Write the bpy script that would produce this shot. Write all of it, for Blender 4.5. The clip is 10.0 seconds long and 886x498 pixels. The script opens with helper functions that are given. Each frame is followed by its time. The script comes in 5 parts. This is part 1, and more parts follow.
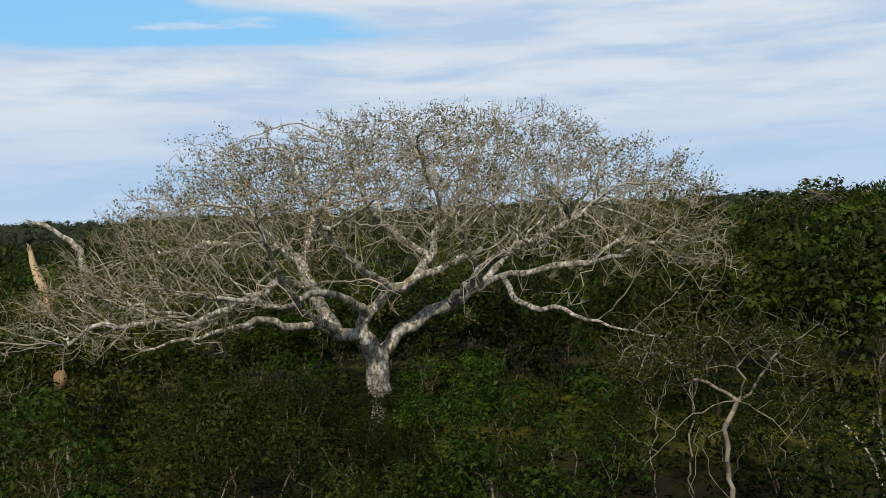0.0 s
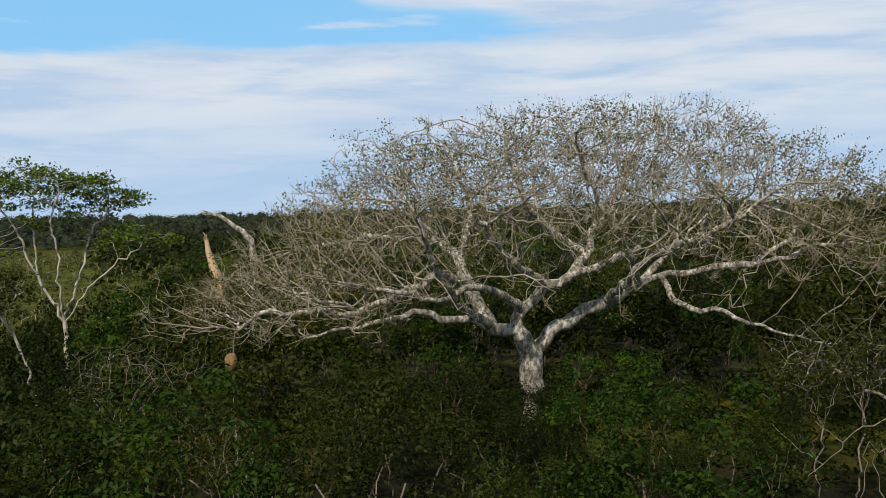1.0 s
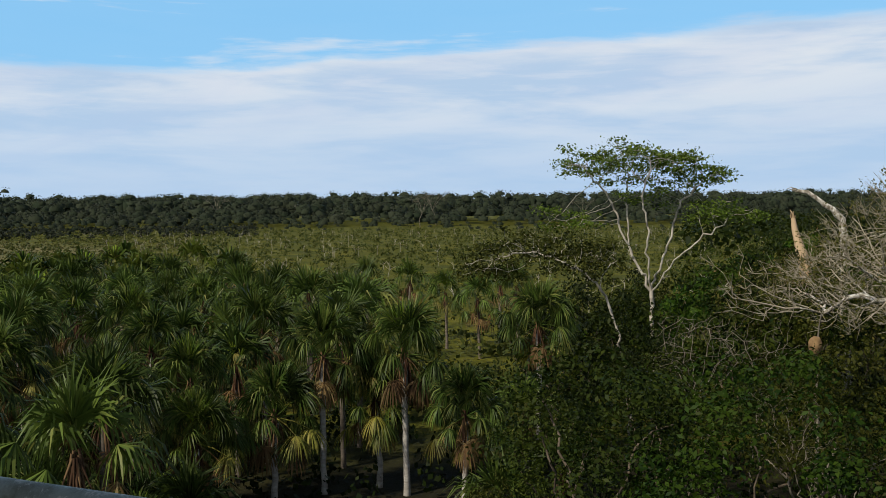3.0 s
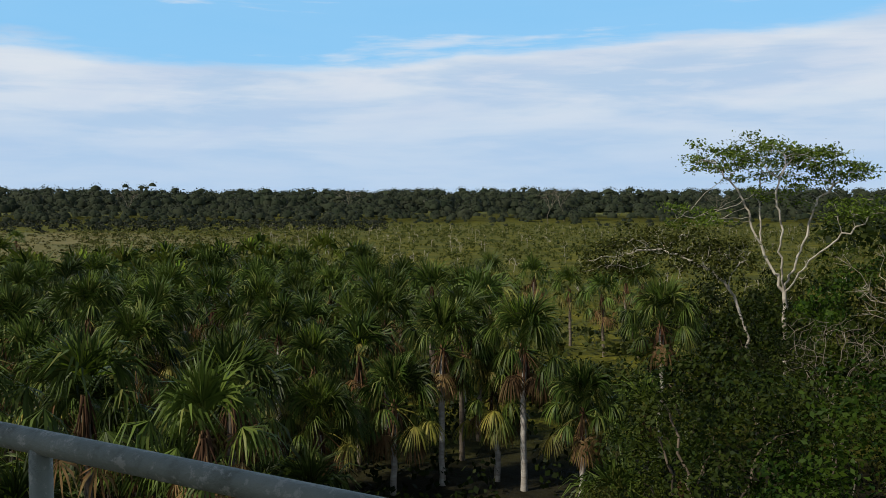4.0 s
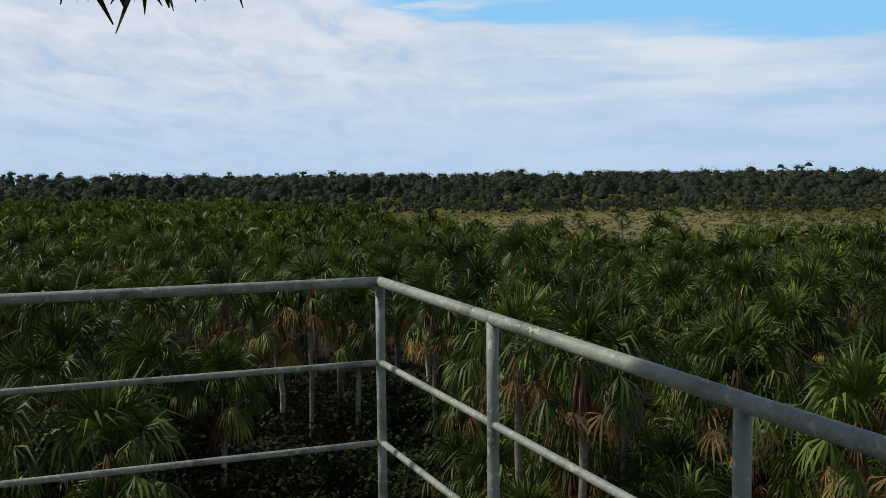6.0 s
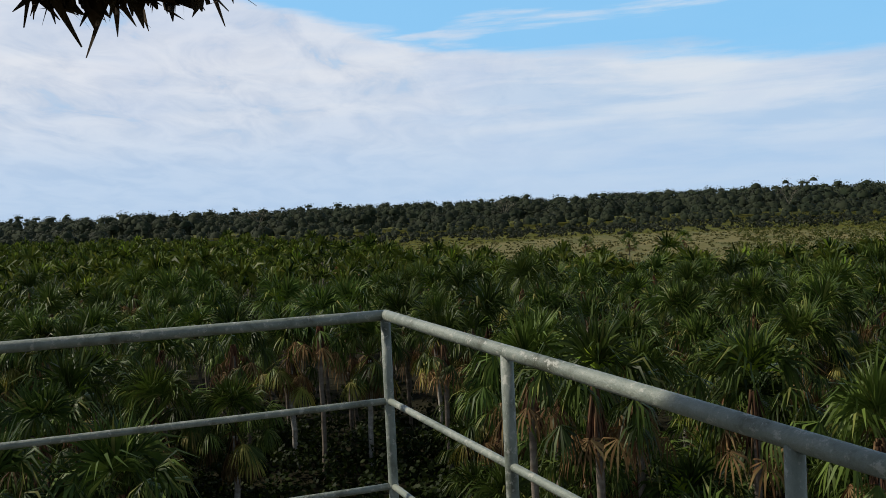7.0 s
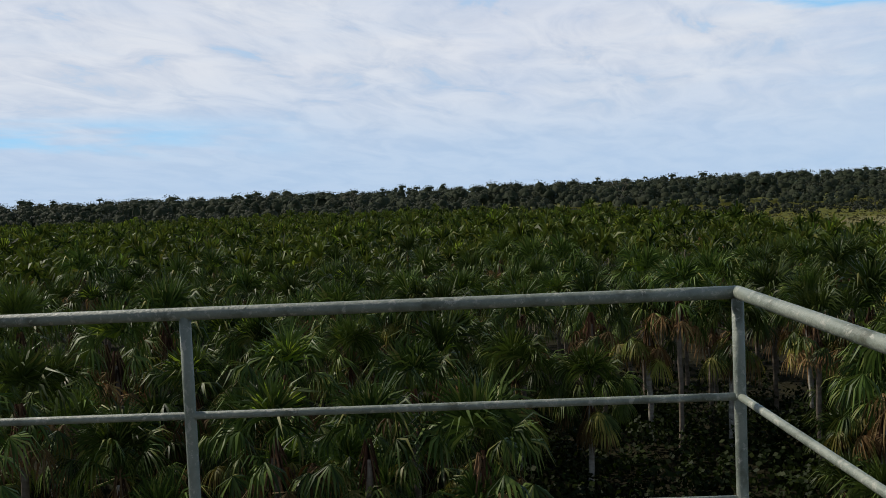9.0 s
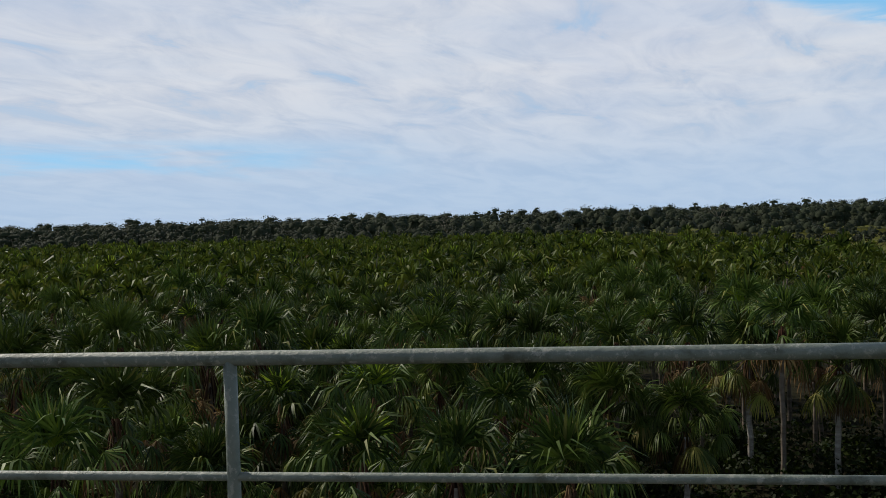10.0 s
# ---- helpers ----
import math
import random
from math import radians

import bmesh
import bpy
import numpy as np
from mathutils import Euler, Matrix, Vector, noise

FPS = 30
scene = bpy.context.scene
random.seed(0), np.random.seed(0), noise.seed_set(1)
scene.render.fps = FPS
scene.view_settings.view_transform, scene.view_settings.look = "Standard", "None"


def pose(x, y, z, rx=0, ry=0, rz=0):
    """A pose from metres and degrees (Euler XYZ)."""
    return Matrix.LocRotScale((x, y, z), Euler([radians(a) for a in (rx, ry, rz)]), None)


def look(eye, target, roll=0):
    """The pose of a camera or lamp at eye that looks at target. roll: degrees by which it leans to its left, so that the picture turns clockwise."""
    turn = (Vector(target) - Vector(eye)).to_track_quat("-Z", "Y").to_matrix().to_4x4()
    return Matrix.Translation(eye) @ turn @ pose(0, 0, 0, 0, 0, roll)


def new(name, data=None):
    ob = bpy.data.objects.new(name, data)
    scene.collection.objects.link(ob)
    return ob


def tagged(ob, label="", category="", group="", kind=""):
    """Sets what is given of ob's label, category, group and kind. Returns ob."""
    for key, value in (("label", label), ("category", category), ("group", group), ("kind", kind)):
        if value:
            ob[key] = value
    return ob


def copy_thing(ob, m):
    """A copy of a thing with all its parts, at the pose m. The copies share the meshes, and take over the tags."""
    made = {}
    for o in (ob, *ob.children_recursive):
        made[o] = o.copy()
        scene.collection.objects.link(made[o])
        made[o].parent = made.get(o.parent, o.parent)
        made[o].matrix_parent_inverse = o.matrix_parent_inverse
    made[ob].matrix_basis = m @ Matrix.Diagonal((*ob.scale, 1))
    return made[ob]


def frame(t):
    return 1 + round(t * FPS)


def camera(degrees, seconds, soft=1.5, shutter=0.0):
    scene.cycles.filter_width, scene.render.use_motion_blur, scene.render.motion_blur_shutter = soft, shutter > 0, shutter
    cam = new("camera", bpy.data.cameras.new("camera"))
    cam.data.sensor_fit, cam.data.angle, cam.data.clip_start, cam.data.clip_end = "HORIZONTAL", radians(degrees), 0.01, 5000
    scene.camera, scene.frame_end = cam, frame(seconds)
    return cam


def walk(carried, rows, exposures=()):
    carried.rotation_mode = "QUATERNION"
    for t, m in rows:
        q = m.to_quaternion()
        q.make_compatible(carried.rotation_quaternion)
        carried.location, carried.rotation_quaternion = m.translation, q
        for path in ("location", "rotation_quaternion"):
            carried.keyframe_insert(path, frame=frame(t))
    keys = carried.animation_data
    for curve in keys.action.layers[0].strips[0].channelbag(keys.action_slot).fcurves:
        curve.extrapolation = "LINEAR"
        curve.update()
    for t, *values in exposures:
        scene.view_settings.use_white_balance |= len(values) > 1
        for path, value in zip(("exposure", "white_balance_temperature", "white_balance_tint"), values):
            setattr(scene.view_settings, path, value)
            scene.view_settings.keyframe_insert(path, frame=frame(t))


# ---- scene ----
# A thatched lookout tower over a palm swamp. The eye is 14.5 m over the ground; bearing 0 is +y and grows to the left.
cam = camera(51.0, 10.0, soft=0.75)
EYE = 14.5
PATH = (
    (0.0, 0.00, 0.00, 14.50, 0.00, -1.81, 2.42),
    (0.2, -0.02, -0.03, 14.50, 1.10, -1.66, 2.05),
    (0.5, -0.04, -0.08, 14.50, 4.66, -1.43, 1.50),
    (1.0, 0.06, -0.18, 14.50, 9.69, -1.73, 1.43),
    (1.5, 0.01, -0.25, 14.50, 12.27, -1.95, 1.44),
    (1.6, -0.16, -0.28, 14.50, 13.87, -1.95, 1.16),
    (1.7, -0.15, -0.30, 14.50, 19.65, -2.00, 0.95),
    (1.8, -0.15, -0.32, 14.50, 23.30, -2.05, 0.75),
    (2.0, -0.14, -0.35, 14.50, 28.69, -2.14, 0.35),
    (2.5, 0.17, -0.19, 14.50, 36.24, -3.16, 0.50),
    (3.0, 0.05, -0.44, 14.51, 44.56, -2.62, 0.41),
    (3.2, 0.12, -0.39, 14.50, 48.85, -2.71, 0.20),
    (4.3, 0.35, -0.21, 14.46, 55.48, -2.97, -0.29),
    (4.5, 0.36, -0.22, 14.46, 61.97, -2.94, 0.22),
    (5.0, 0.60, -0.33, 14.52, 70.14, -3.01, 0.37),
    (5.5, 0.63, -0.38, 14.52, 81.47, -3.17, 0.16),
    (6.0, 0.61, -0.40, 14.51, 91.21, -3.87, 0.59),
    (6.2, 0.57, -0.33, 14.50, 94.62, -4.16, 1.96),
    (7.3, 0.36, -0.42, 14.50, 90.86, -1.68, 2.87),
    (7.5, 0.34, -0.33, 14.49, 91.07, -2.12, 2.63),
    (8.0, 0.16, -0.28, 14.46, 96.21, -0.99, 1.21),
    (8.5, 0.05, -0.27, 14.45, 98.48, -1.94, -0.09),
    (9.0, -0.16, -0.41, 14.45, 113.62, -3.00, 2.48),
    (9.5, -0.37, -0.52, 14.45, 116.32, -2.55, 2.81),
    (10.0, -0.63, -0.60, 14.47, 119.35, -1.35, 1.74),
)
walk(cam, [(t, pose(x, y, z, 90 + p, r, w)) for t, x, y, z, w, p, r in PATH], exposures=((0.0, 0.0), (8.7, 0.0), (10.0, -0.12)))

# ---- light ----
SUN_BEARING, SUN_HEIGHT = 172.0, 44.0


def bearing(b, d, z=0.0):
    return Vector((-math.sin(radians(b)) * d, math.cos(radians(b)) * d, z))


sun = new("sun", bpy.data.lights.new("sun", "SUN"))
sun.data.energy, sun.data.angle, sun.data.color = 4.0, radians(2.0), (1.0, 0.93, 0.80)
sun.matrix_world = look(bearing(SUN_BEARING, 60 * math.cos(radians(SUN_HEIGHT)), 60 * math.sin(radians(SUN_HEIGHT))), (0, 0, 0))


def build_world():
    w = bpy.data.worlds.new("world")
    scene.world = w
    w.use_nodes = True
    nt = w.node_tree
    nt.nodes.clear()
    N = nt.nodes.new

    def math_node(op, a, b=None, clamp=False):
        n = N("ShaderNodeMath")
        n.operation, n.use_clamp = op, clamp
        for i, v in enumerate((a, b)):
            if v is None:
                continue
            if isinstance(v, (int, float)):
                n.inputs[i].default_value = v
            else:
                nt.links.new(v, n.inputs[i])
        return n.outputs[0]

    def ramp(v, lo, hi):
        n = N("ShaderNodeMapRange")
        n.interpolation_type = "SMOOTHSTEP"
        nt.links.new(v, n.inputs[0])
        n.inputs[1].default_value, n.inputs[2].default_value = lo, hi
        return n.outputs[0]

    def mix(fac, a, b):
        n = N("ShaderNodeMix")
        n.data_type = "RGBA"
        for sock, v in ((n.inputs[0], fac), (n.inputs[6], a), (n.inputs[7], b)):
            if isinstance(v, (tuple, float)):
                sock.default_value = (*v, 1) if isinstance(v, tuple) else v
            else:
                nt.links.new(v, sock)
        return n.outputs[2]

    sky = N("ShaderNodeTexSky")
    sky.sky_type, sky.sun_disc = "NISHITA", False
    sky.sun_elevation, sky.sun_rotation = radians(SUN_HEIGHT), radians(-SUN_BEARING)
    sky.air_density, sky.dust_density, sky.ozone_density = 1.0, 0.6, 1.4
    co = N("ShaderNodeTexCoord").outputs["Generated"]
    sep = N("ShaderNodeSeparateXYZ")
    nt.links.new(co, sep.inputs[0])
    z = math_node("MAXIMUM", sep.outputs[2], 0.0)
    zz = math_node("ADD", z, 0.17)
    comb = N("ShaderNodeCombineXYZ")
    nt.links.new(math_node("DIVIDE", sep.outputs[0], zz), comb.inputs[0])
    nt.links.new(math_node("DIVIDE", sep.outputs[1], zz), comb.inputs[1])
    layer = comb.outputs[0]

    def cloud_noise(scale, detail, rough, sx, sy, turn, warp=0.0):
        m = N("ShaderNodeMapping")
        nt.links.new(layer, m.inputs[0])
        m.inputs[2].default_value = (0, 0, radians(turn))
        m.inputs[3].default_value = (sx, sy, 1)
        n = N("ShaderNodeTexNoise")
        nt.links.new(m.outputs[0], n.inputs["Vector"])
        n.inputs["Scale"].default_value, n.inputs["Detail"].default_value = scale, detail
        n.inputs["Roughness"].default_value, n.inputs["Distortion"].default_value = rough, warp
        return n.outputs[0]

    streak = cloud_noise(1.3, 6, 0.55, 0.5, 1.5, 30, 0.4)
    puffs = cloud_noise(3.4, 8, 0.58, 0.9, 1.6, 40, 0.6)
    az = math_node("MULTIPLY", math_node("ARCTAN2", math_node("MULTIPLY", sep.outputs[0], -1.0), sep.outputs[1]), 180 / math.pi)
    el = math_node("MULTIPLY", math_node("ARCSINE", z), 180 / math.pi)

    def by_bearing(marks):
        """A height in degrees that changes with the bearing."""
        m = N("ShaderNodeMapRange")
        nt.links.new(az, m.inputs[0])
        m.inputs[1].default_value, m.inputs[2].default_value = -40.0, 160.0
        r = N("ShaderNodeValToRGB")
        e = r.color_ramp.elements
        while len(e) < len(marks):
            e.new(0.5)
        for k, (b, h) in zip(e, marks):
            k.position, k.color = (b + 40.0) / 200.0, (h / 20, h / 20, h / 20, 1)
        nt.links.new(m.outputs[0], r.inputs[0])
        return math_node("MULTIPLY", r.outputs[0], 20.0)

    def layers(wide, high, detail, rough, shift=0.0):
        """Level sheets of cloud, long across the sky and thin in height."""
        c = N("ShaderNodeCombineXYZ")
        nt.links.new(math_node("DIVIDE", az, wide), c.inputs[0])
        nt.links.new(math_node("ADD", math_node("DIVIDE", el, high), shift), c.inputs[1])
        n = N("ShaderNodeTexNoise")
        nt.links.new(c.outputs[0], n.inputs["Vector"])
        n.inputs["Scale"].default_value, n.inputs["Detail"].default_value, n.inputs["Roughness"].default_value, n.inputs["Distortion"].default_value = 1.0, detail, rough, 0.3
        return n.outputs[0]

    strata = layers(16.0, 2.1, 7, 0.55)
    fine = layers(6.0, 0.9, 6, 0.6, 7.0)
    # clear sky above the edge of the cloud sheet, and a second sheet over that to one side
    base = by_bearing(((-12, 19.0), (-4, 11.6), (4, 10.6), (20, 10.2), (36, 9.9), (54, 8.7), (65, 7.6), (71, 8.0), (80, 9.0), (90, 9.7), (97, 11.2), (108, 14.0), (116, 19.0)))
    upper = by_bearing(((-8, 11.2), (4, 12.2), (14, 13.2), (24, 19.5)))
    rough_edge = math_node("MULTIPLY", math_node("SUBTRACT", strata, 0.5), 3.2)
    ruffle = math_node("MULTIPLY", math_node("SUBTRACT", fine, 0.5), 1.6)
    over = math_node("ADD", math_node("SUBTRACT", el, base), math_node("ADD", rough_edge, ruffle))
    under = math_node("ADD", math_node("SUBTRACT", upper, el), math_node("MULTIPLY", rough_edge, 1.3))
    clear = math_node("MULTIPLY", ramp(over, -0.35, 0.75), ramp(under, -0.6, 0.8))
    low_gap = math_node("MULTIPLY", math_node("MULTIPLY", ramp(az, 118, 136), ramp(el, 2.6, 3.8)), math_node("SUBTRACT", 1.0, ramp(el, 4.4, 6.0)))
    clear = math_node("MAXIMUM", clear, math_node("MULTIPLY", low_gap, ramp(strata, 0.62, 0.42)))
    cover = math_node("SUBTRACT", 1.0, math_node("MULTIPLY", clear, 0.96))
    wisps = math_node("MULTIPLY", ramp(strata, 0.56, 0.70), 0.7)
    cover = math_node("MAXIMUM", cover, math_node("MULTIPLY", wisps, clear))
    lowsky = math_node("SUBTRACT", 1.0, ramp(el, 1.2, 9.0))
    flocks = ramp(az, 72, 104)
    cover = math_node("MULTIPLY", cover, math_node("SUBTRACT", 1.0, math_node("MULTIPLY", math_node("MULTIPLY", ramp(puffs, 0.44, 0.30), 0.3), math_node("MULTIPLY", flocks, ramp(z, 0.06, 0.16)))))
    white = mix(ramp(puffs, 0.28, 0.66), (5.1, 5.8, 7.2), (7.5, 7.8, 8.5))
    sheet = mix(ramp(strata, 0.36, 0.62), (4.6, 6.1, 8.0), (7.1, 7.7, 8.4))
    sheet = mix(math_node("MULTIPLY", ramp(fine, 0.45, 0.65), 0.35), sheet, (7.6, 7.9, 8.5))
    white = mix(math_node("SUBTRACT", 1.0, math_node("MULTIPLY", flocks, 0.75)), white, sheet)
    white = mix(math_node("MULTIPLY", ramp(streak, 0.55, 0.35), 0.25), white, (5.2, 6.1, 8.0))
    white = mix(math_node("MULTIPLY", lowsky, 0.7), white, (4.2, 6.0, 8.3))
    blue = mix(0.8, sky.outputs[0], (2.5, 6.2, 10.0))
    col = mix(cover, blue, white)
    # towards the zenith the cloud thins out
    col = mix(math_node("MULTIPLY", ramp(z, 0.30, 0.55), 0.95), col, mix(0.5, sky.outputs[0], (0.8, 1.2, 1.8)))
    bg = N("ShaderNodeBackground")
    nt.links.new(col, bg.inputs[0])
    bg.inputs[1].default_value = 0.1
    nt.links.new(bg.outputs[0], N("ShaderNodeOutputWorld").inputs[0])


build_world()


# ---- materials ----
def node_mat(name):
    m = bpy.data.materials.new(name)
    m.use_nodes = True
    nt = m.node_tree
    nt.nodes.clear()
    return m, nt, nt.nodes.new


def noise_tex(nt, N, scale, detail=4, rough=0.6, coords="Object", stretch=(1, 1, 1)):
    c = N("ShaderNodeNewGeometry").outputs["Position"] if coords == "World" else N("ShaderNodeTexCoord").outputs[coords]
    mp = N("ShaderNodeMapping")
    nt.links.new(c, mp.inputs[0])
    mp.inputs[3].default_value = stretch
    n = N("ShaderNodeTexNoise")
    nt.links.new(mp.outputs[0], n.inputs["Vector"])
    n.inputs["Scale"].default_value, n.inputs["Detail"].default_value, n.inputs["Roughness"].default_value = scale, detail, rough
    return n.outputs[0]


def color_ramp(nt, N, fac, stops):
    r = N("ShaderNodeValToRGB")
    el = r.color_ramp.elements
    while len(el) < len(stops):
        el.new(0.5)
    for e, (p, c) in zip(el, stops):
        e.position, e.color = p, (*c, 1)
    nt.links.new(fac, r.inputs[0])
    return r.outputs[0]


def mix_col(nt, N, fac, a, b, mode="MIX"):
    n = N("ShaderNodeMix")
    n.data_type, n.blend_type = "RGBA", mode
    for sock, v in ((n.inputs[0], fac), (n.inputs[6], a), (n.inputs[7], b)):
        if isinstance(v, tuple):
            sock.default_value = (*v, 1)
        elif isinstance(v, (int, float)):
            sock.default_value = v
        else:
            nt.links.new(v, sock)
    return n.outputs[2]


def foliage(name, stops, patch, patch_scale=0.12, patch_amount=0.6, glow=0.3, rough=0.6, spec=0.12):
    """Leaves: colour by leaf, by plant and by patches of the stand; light comes partly through."""
    m, nt, N = node_mat(name)
    geo = N("ShaderNodeNewGeometry")
    a = color_ramp(nt, N, geo.outputs["Random Per Island"], stops)
    big = noise_tex(nt, N, patch_scale, 3, 0.6, "World")
    mr = N("ShaderNodeMapRange")
    nt.links.new(big, mr.inputs[0])
    mr.inputs[1].default_value, mr.inputs[2].default_value, mr.inputs[4].default_value = 0.42, 0.66, patch_amount
    a = mix_col(nt, N, mr.outputs[0], a, patch)
    hsv = N("ShaderNodeHueSaturation")
    nt.links.new(a, hsv.inputs["Color"])
    vr = N("ShaderNodeMapRange")
    nt.links.new(N("ShaderNodeObjectInfo").outputs["Random"], vr.inputs[0])
    vr.inputs[3].default_value, vr.inputs[4].default_value = 0.40, 1.18
    nt.links.new(vr.outputs[0], hsv.inputs["Value"])
    p = N("ShaderNodeBsdfPrincipled")
    nt.links.new(hsv.outputs[0], p.inputs["Base Color"])
    p.inputs["Roughness"].default_value, p.inputs["Specular IOR Level"].default_value = rough, spec
    t = N("ShaderNodeBsdfTranslucent")
    nt.links.new(hsv.outputs[0], t.inputs[0])
    mx = N("ShaderNodeMixShader")
    mx.inputs[0].default_value = glow
    nt.links.new(p.outputs[0], mx.inputs[1])
    nt.links.new(t.outputs[0], mx.inputs[2])
    nt.links.new(mx.outputs[0], N("ShaderNodeOutputMaterial").inputs[0])
    return m


def solid(name, stops, scale=4.0, detail=6, rough=0.8, metal=0.0, bump=0.3, bump_scale=20.0, stretch=(1, 1, 1), spec=0.3, second=None, coords="Object"):
    """A solid surface: broad stains, a second finer layer and relief."""
    m, nt, N = node_mat(name)
    base = color_ramp(nt, N, noise_tex(nt, N, scale, detail, 0.65, coords, stretch), stops)
    if second:
        s2, lo, hi, c2 = second
        mr = N("ShaderNodeMapRange")
        nt.links.new(noise_tex(nt, N, s2, 5, 0.7, coords, stretch), mr.inputs[0])
        mr.inputs[1].default_value, mr.inputs[2].default_value = lo, hi
        base = mix_col(nt, N, mr.outputs[0], base, c2)
    p = N("ShaderNodeBsdfPrincipled")
    nt.links.new(base, p.inputs["Base Color"])
    p.inputs["Roughness"].default_value, p.inputs["Metallic"].default_value, p.inputs["Specular IOR Level"].default_value = rough, metal, spec
    b = N("ShaderNodeBump")
    b.inputs["Strength"].default_value, b.inputs["Distance"].default_value = bump, 0.02
    nt.links.new(noise_tex(nt, N, bump_scale, 6, 0.65, coords, stretch), b.inputs["Height"])
    nt.links.new(b.outputs[0], p.inputs["Normal"])
    nt.links.new(p.outputs[0], N("ShaderNodeOutputMaterial").inputs[0])
    return m


PALM = foliage("palm_leaf", [(0.0, (0.0183, 0.0358, 0.00648)), (0.5, (0.0497, 0.0884, 0.0146)), (0.85, (0.111, 0.163, 0.0292)), (1.0, (0.21, 0.199, 0.0567))], (0.0982, 0.131, 0.0178), 0.11, 0.5, 0.14, 0.48, 0.15)
PALM_YOUNG = foliage("palm_spear", [(0.0, (0.13, 0.24, 0.02)), (1.0, (0.30, 0.36, 0.035))], (0.22, 0.32, 0.03), 0.3, 0.5, 0.35)
PALM_OLD = foliage("palm_dead_leaf", [(0.0, (0.12, 0.06375, 0.021)), (0.5, (0.1875, 0.1162, 0.04125)), (1.0, (0.27, 0.2025, 0.08625))], (0.1275, 0.0525, 0.02625), 0.5, 0.6, 0.2, 0.8, 0.2)
SHEATH = foliage("palm_leaf_base", [(0.0, (0.045, 0.024, 0.014)), (0.6, (0.09, 0.05, 0.028)), (1.0, (0.19, 0.12, 0.06))], (0.11, 0.04, 0.025), 0.5, 0.5, 0.05, 0.9, 0.1)
PALM_YELLOW = foliage("palm_yellowing_leaf", [(0.0, (0.16, 0.16, 0.02)), (0.6, (0.28, 0.24, 0.04)), (1.0, (0.38, 0.30, 0.07))], (0.10, 0.16, 0.02), 0.5, 0.6, 0.25, 0.6, 0.3)
PALM_FAR = foliage("far_palm_leaf", [(0.0, (0.00793, 0.0179, 0.00308)), (0.5, (0.045, 0.0829, 0.0108)), (0.85, (0.152, 0.207, 0.0277)), (1.0, (0.238, 0.213, 0.0462))], (0.159, 0.196, 0.0216), 0.25, 0.75, 0.24, 0.5, 0.12)
LEAF_DARK = foliage("broad_leaf_dark", [(0.0, (0.00702, 0.01638, 0.00156)), (0.6, (0.01482, 0.02964, 0.00234)), (1.0, (0.039, 0.0546, 0.00546))], (0.04836, 0.06084, 0.00546), 0.42, 0.75, 0.25)
# Near-black green: the shade under palms and trees is put into this colour.
LEAF_SHADE = foliage("shaded_undergrowth_leaf", [(0.0, (0.00546, 0.0117, 0.00156)), (0.6, (0.01092, 0.02184, 0.00234)), (1.0, (0.02652, 0.03744, 0.0039))], (0.01716, 0.02652, 0.00312), 0.3, 0.6, 0.25)
LEAF_BRIGHT = foliage("broad_leaf_bright", [(0.0, (0.0114, 0.0323, 0.00285)), (0.6, (0.0247, 0.0627, 0.00475)), (1.0, (0.06175, 0.1092, 0.00855))], (0.0646, 0.1045, 0.0076), 0.42, 0.7, 0.3)
LEAF_OLIVE = foliage("broad_leaf_olive", [(0.0, (0.0204, 0.0306, 0.0034)), (0.6, (0.0408, 0.0527, 0.00595)), (1.0, (0.085, 0.0833, 0.0119))], (0.07225, 0.0765, 0.00765), 0.42, 0.7, 0.3)
LEAF_STRAW = foliage("meadow_tussock", [(0.0, (0.06, 0.07, 0.018)), (0.6, (0.12, 0.11, 0.035)), (1.0, (0.20, 0.165, 0.07))], (0.08, 0.09, 0.025), 0.02, 0.6, 0.2, 0.8, 0.1)
LEAF_UMBRELLA = foliage("layered_crown_leaf", [(0.0, (0.05, 0.085, 0.010)), (0.6, (0.095, 0.15, 0.016)), (1.0, (0.16, 0.21, 0.028))], (0.10, 0.14, 0.014), 0.4, 0.5, 0.3)
LEAF_CEIBA = foliage("sparse_olive_leaf", [(0.0, (0.10, 0.12, 0.02)), (0.5, (0.19, 0.19, 0.035)), (0.88, (0.29, 0.25, 0.06)), (1.0, (0.27, 0.17, 0.07))], (0.19, 0.18, 0.03), 0.25, 0.5, 0.3)
# Greyer than the near leaves: distance haze is mixed into the colour.
LEAF_HAZE = foliage("hazed_far_forest_leaf", [(0.0, (0.024, 0.038, 0.018)), (0.6, (0.044, 0.060, 0.030)), (0.93, (0.072, 0.086, 0.044)), (1.0, (0.17, 0.16, 0.12))], (0.085, 0.088, 0.052), 0.05, 0.55, 0.2, 0.7, 0.2)
# Darker copy of the far leaf above: crown shade put into its colour.
LEAF_FAR_SHADE = foliage("far_forest_shaded_leaf", [(0.0, (0.0195, 0.03, 0.015)), (1.0, (0.0375, 0.048, 0.0255))], (0.0495, 0.054, 0.0315), 0.05, 0.5, 0.1, 0.8, 0.1)
LEAF_SWAMP = foliage("swamp_shrub_leaf", [(0.0, (0.028, 0.042, 0.007)), (0.6, (0.055, 0.070, 0.011)), (1.0, (0.11, 0.105, 0.022))], (0.10, 0.105, 0.016), 0.05, 0.6, 0.25, 0.7, 0.2)
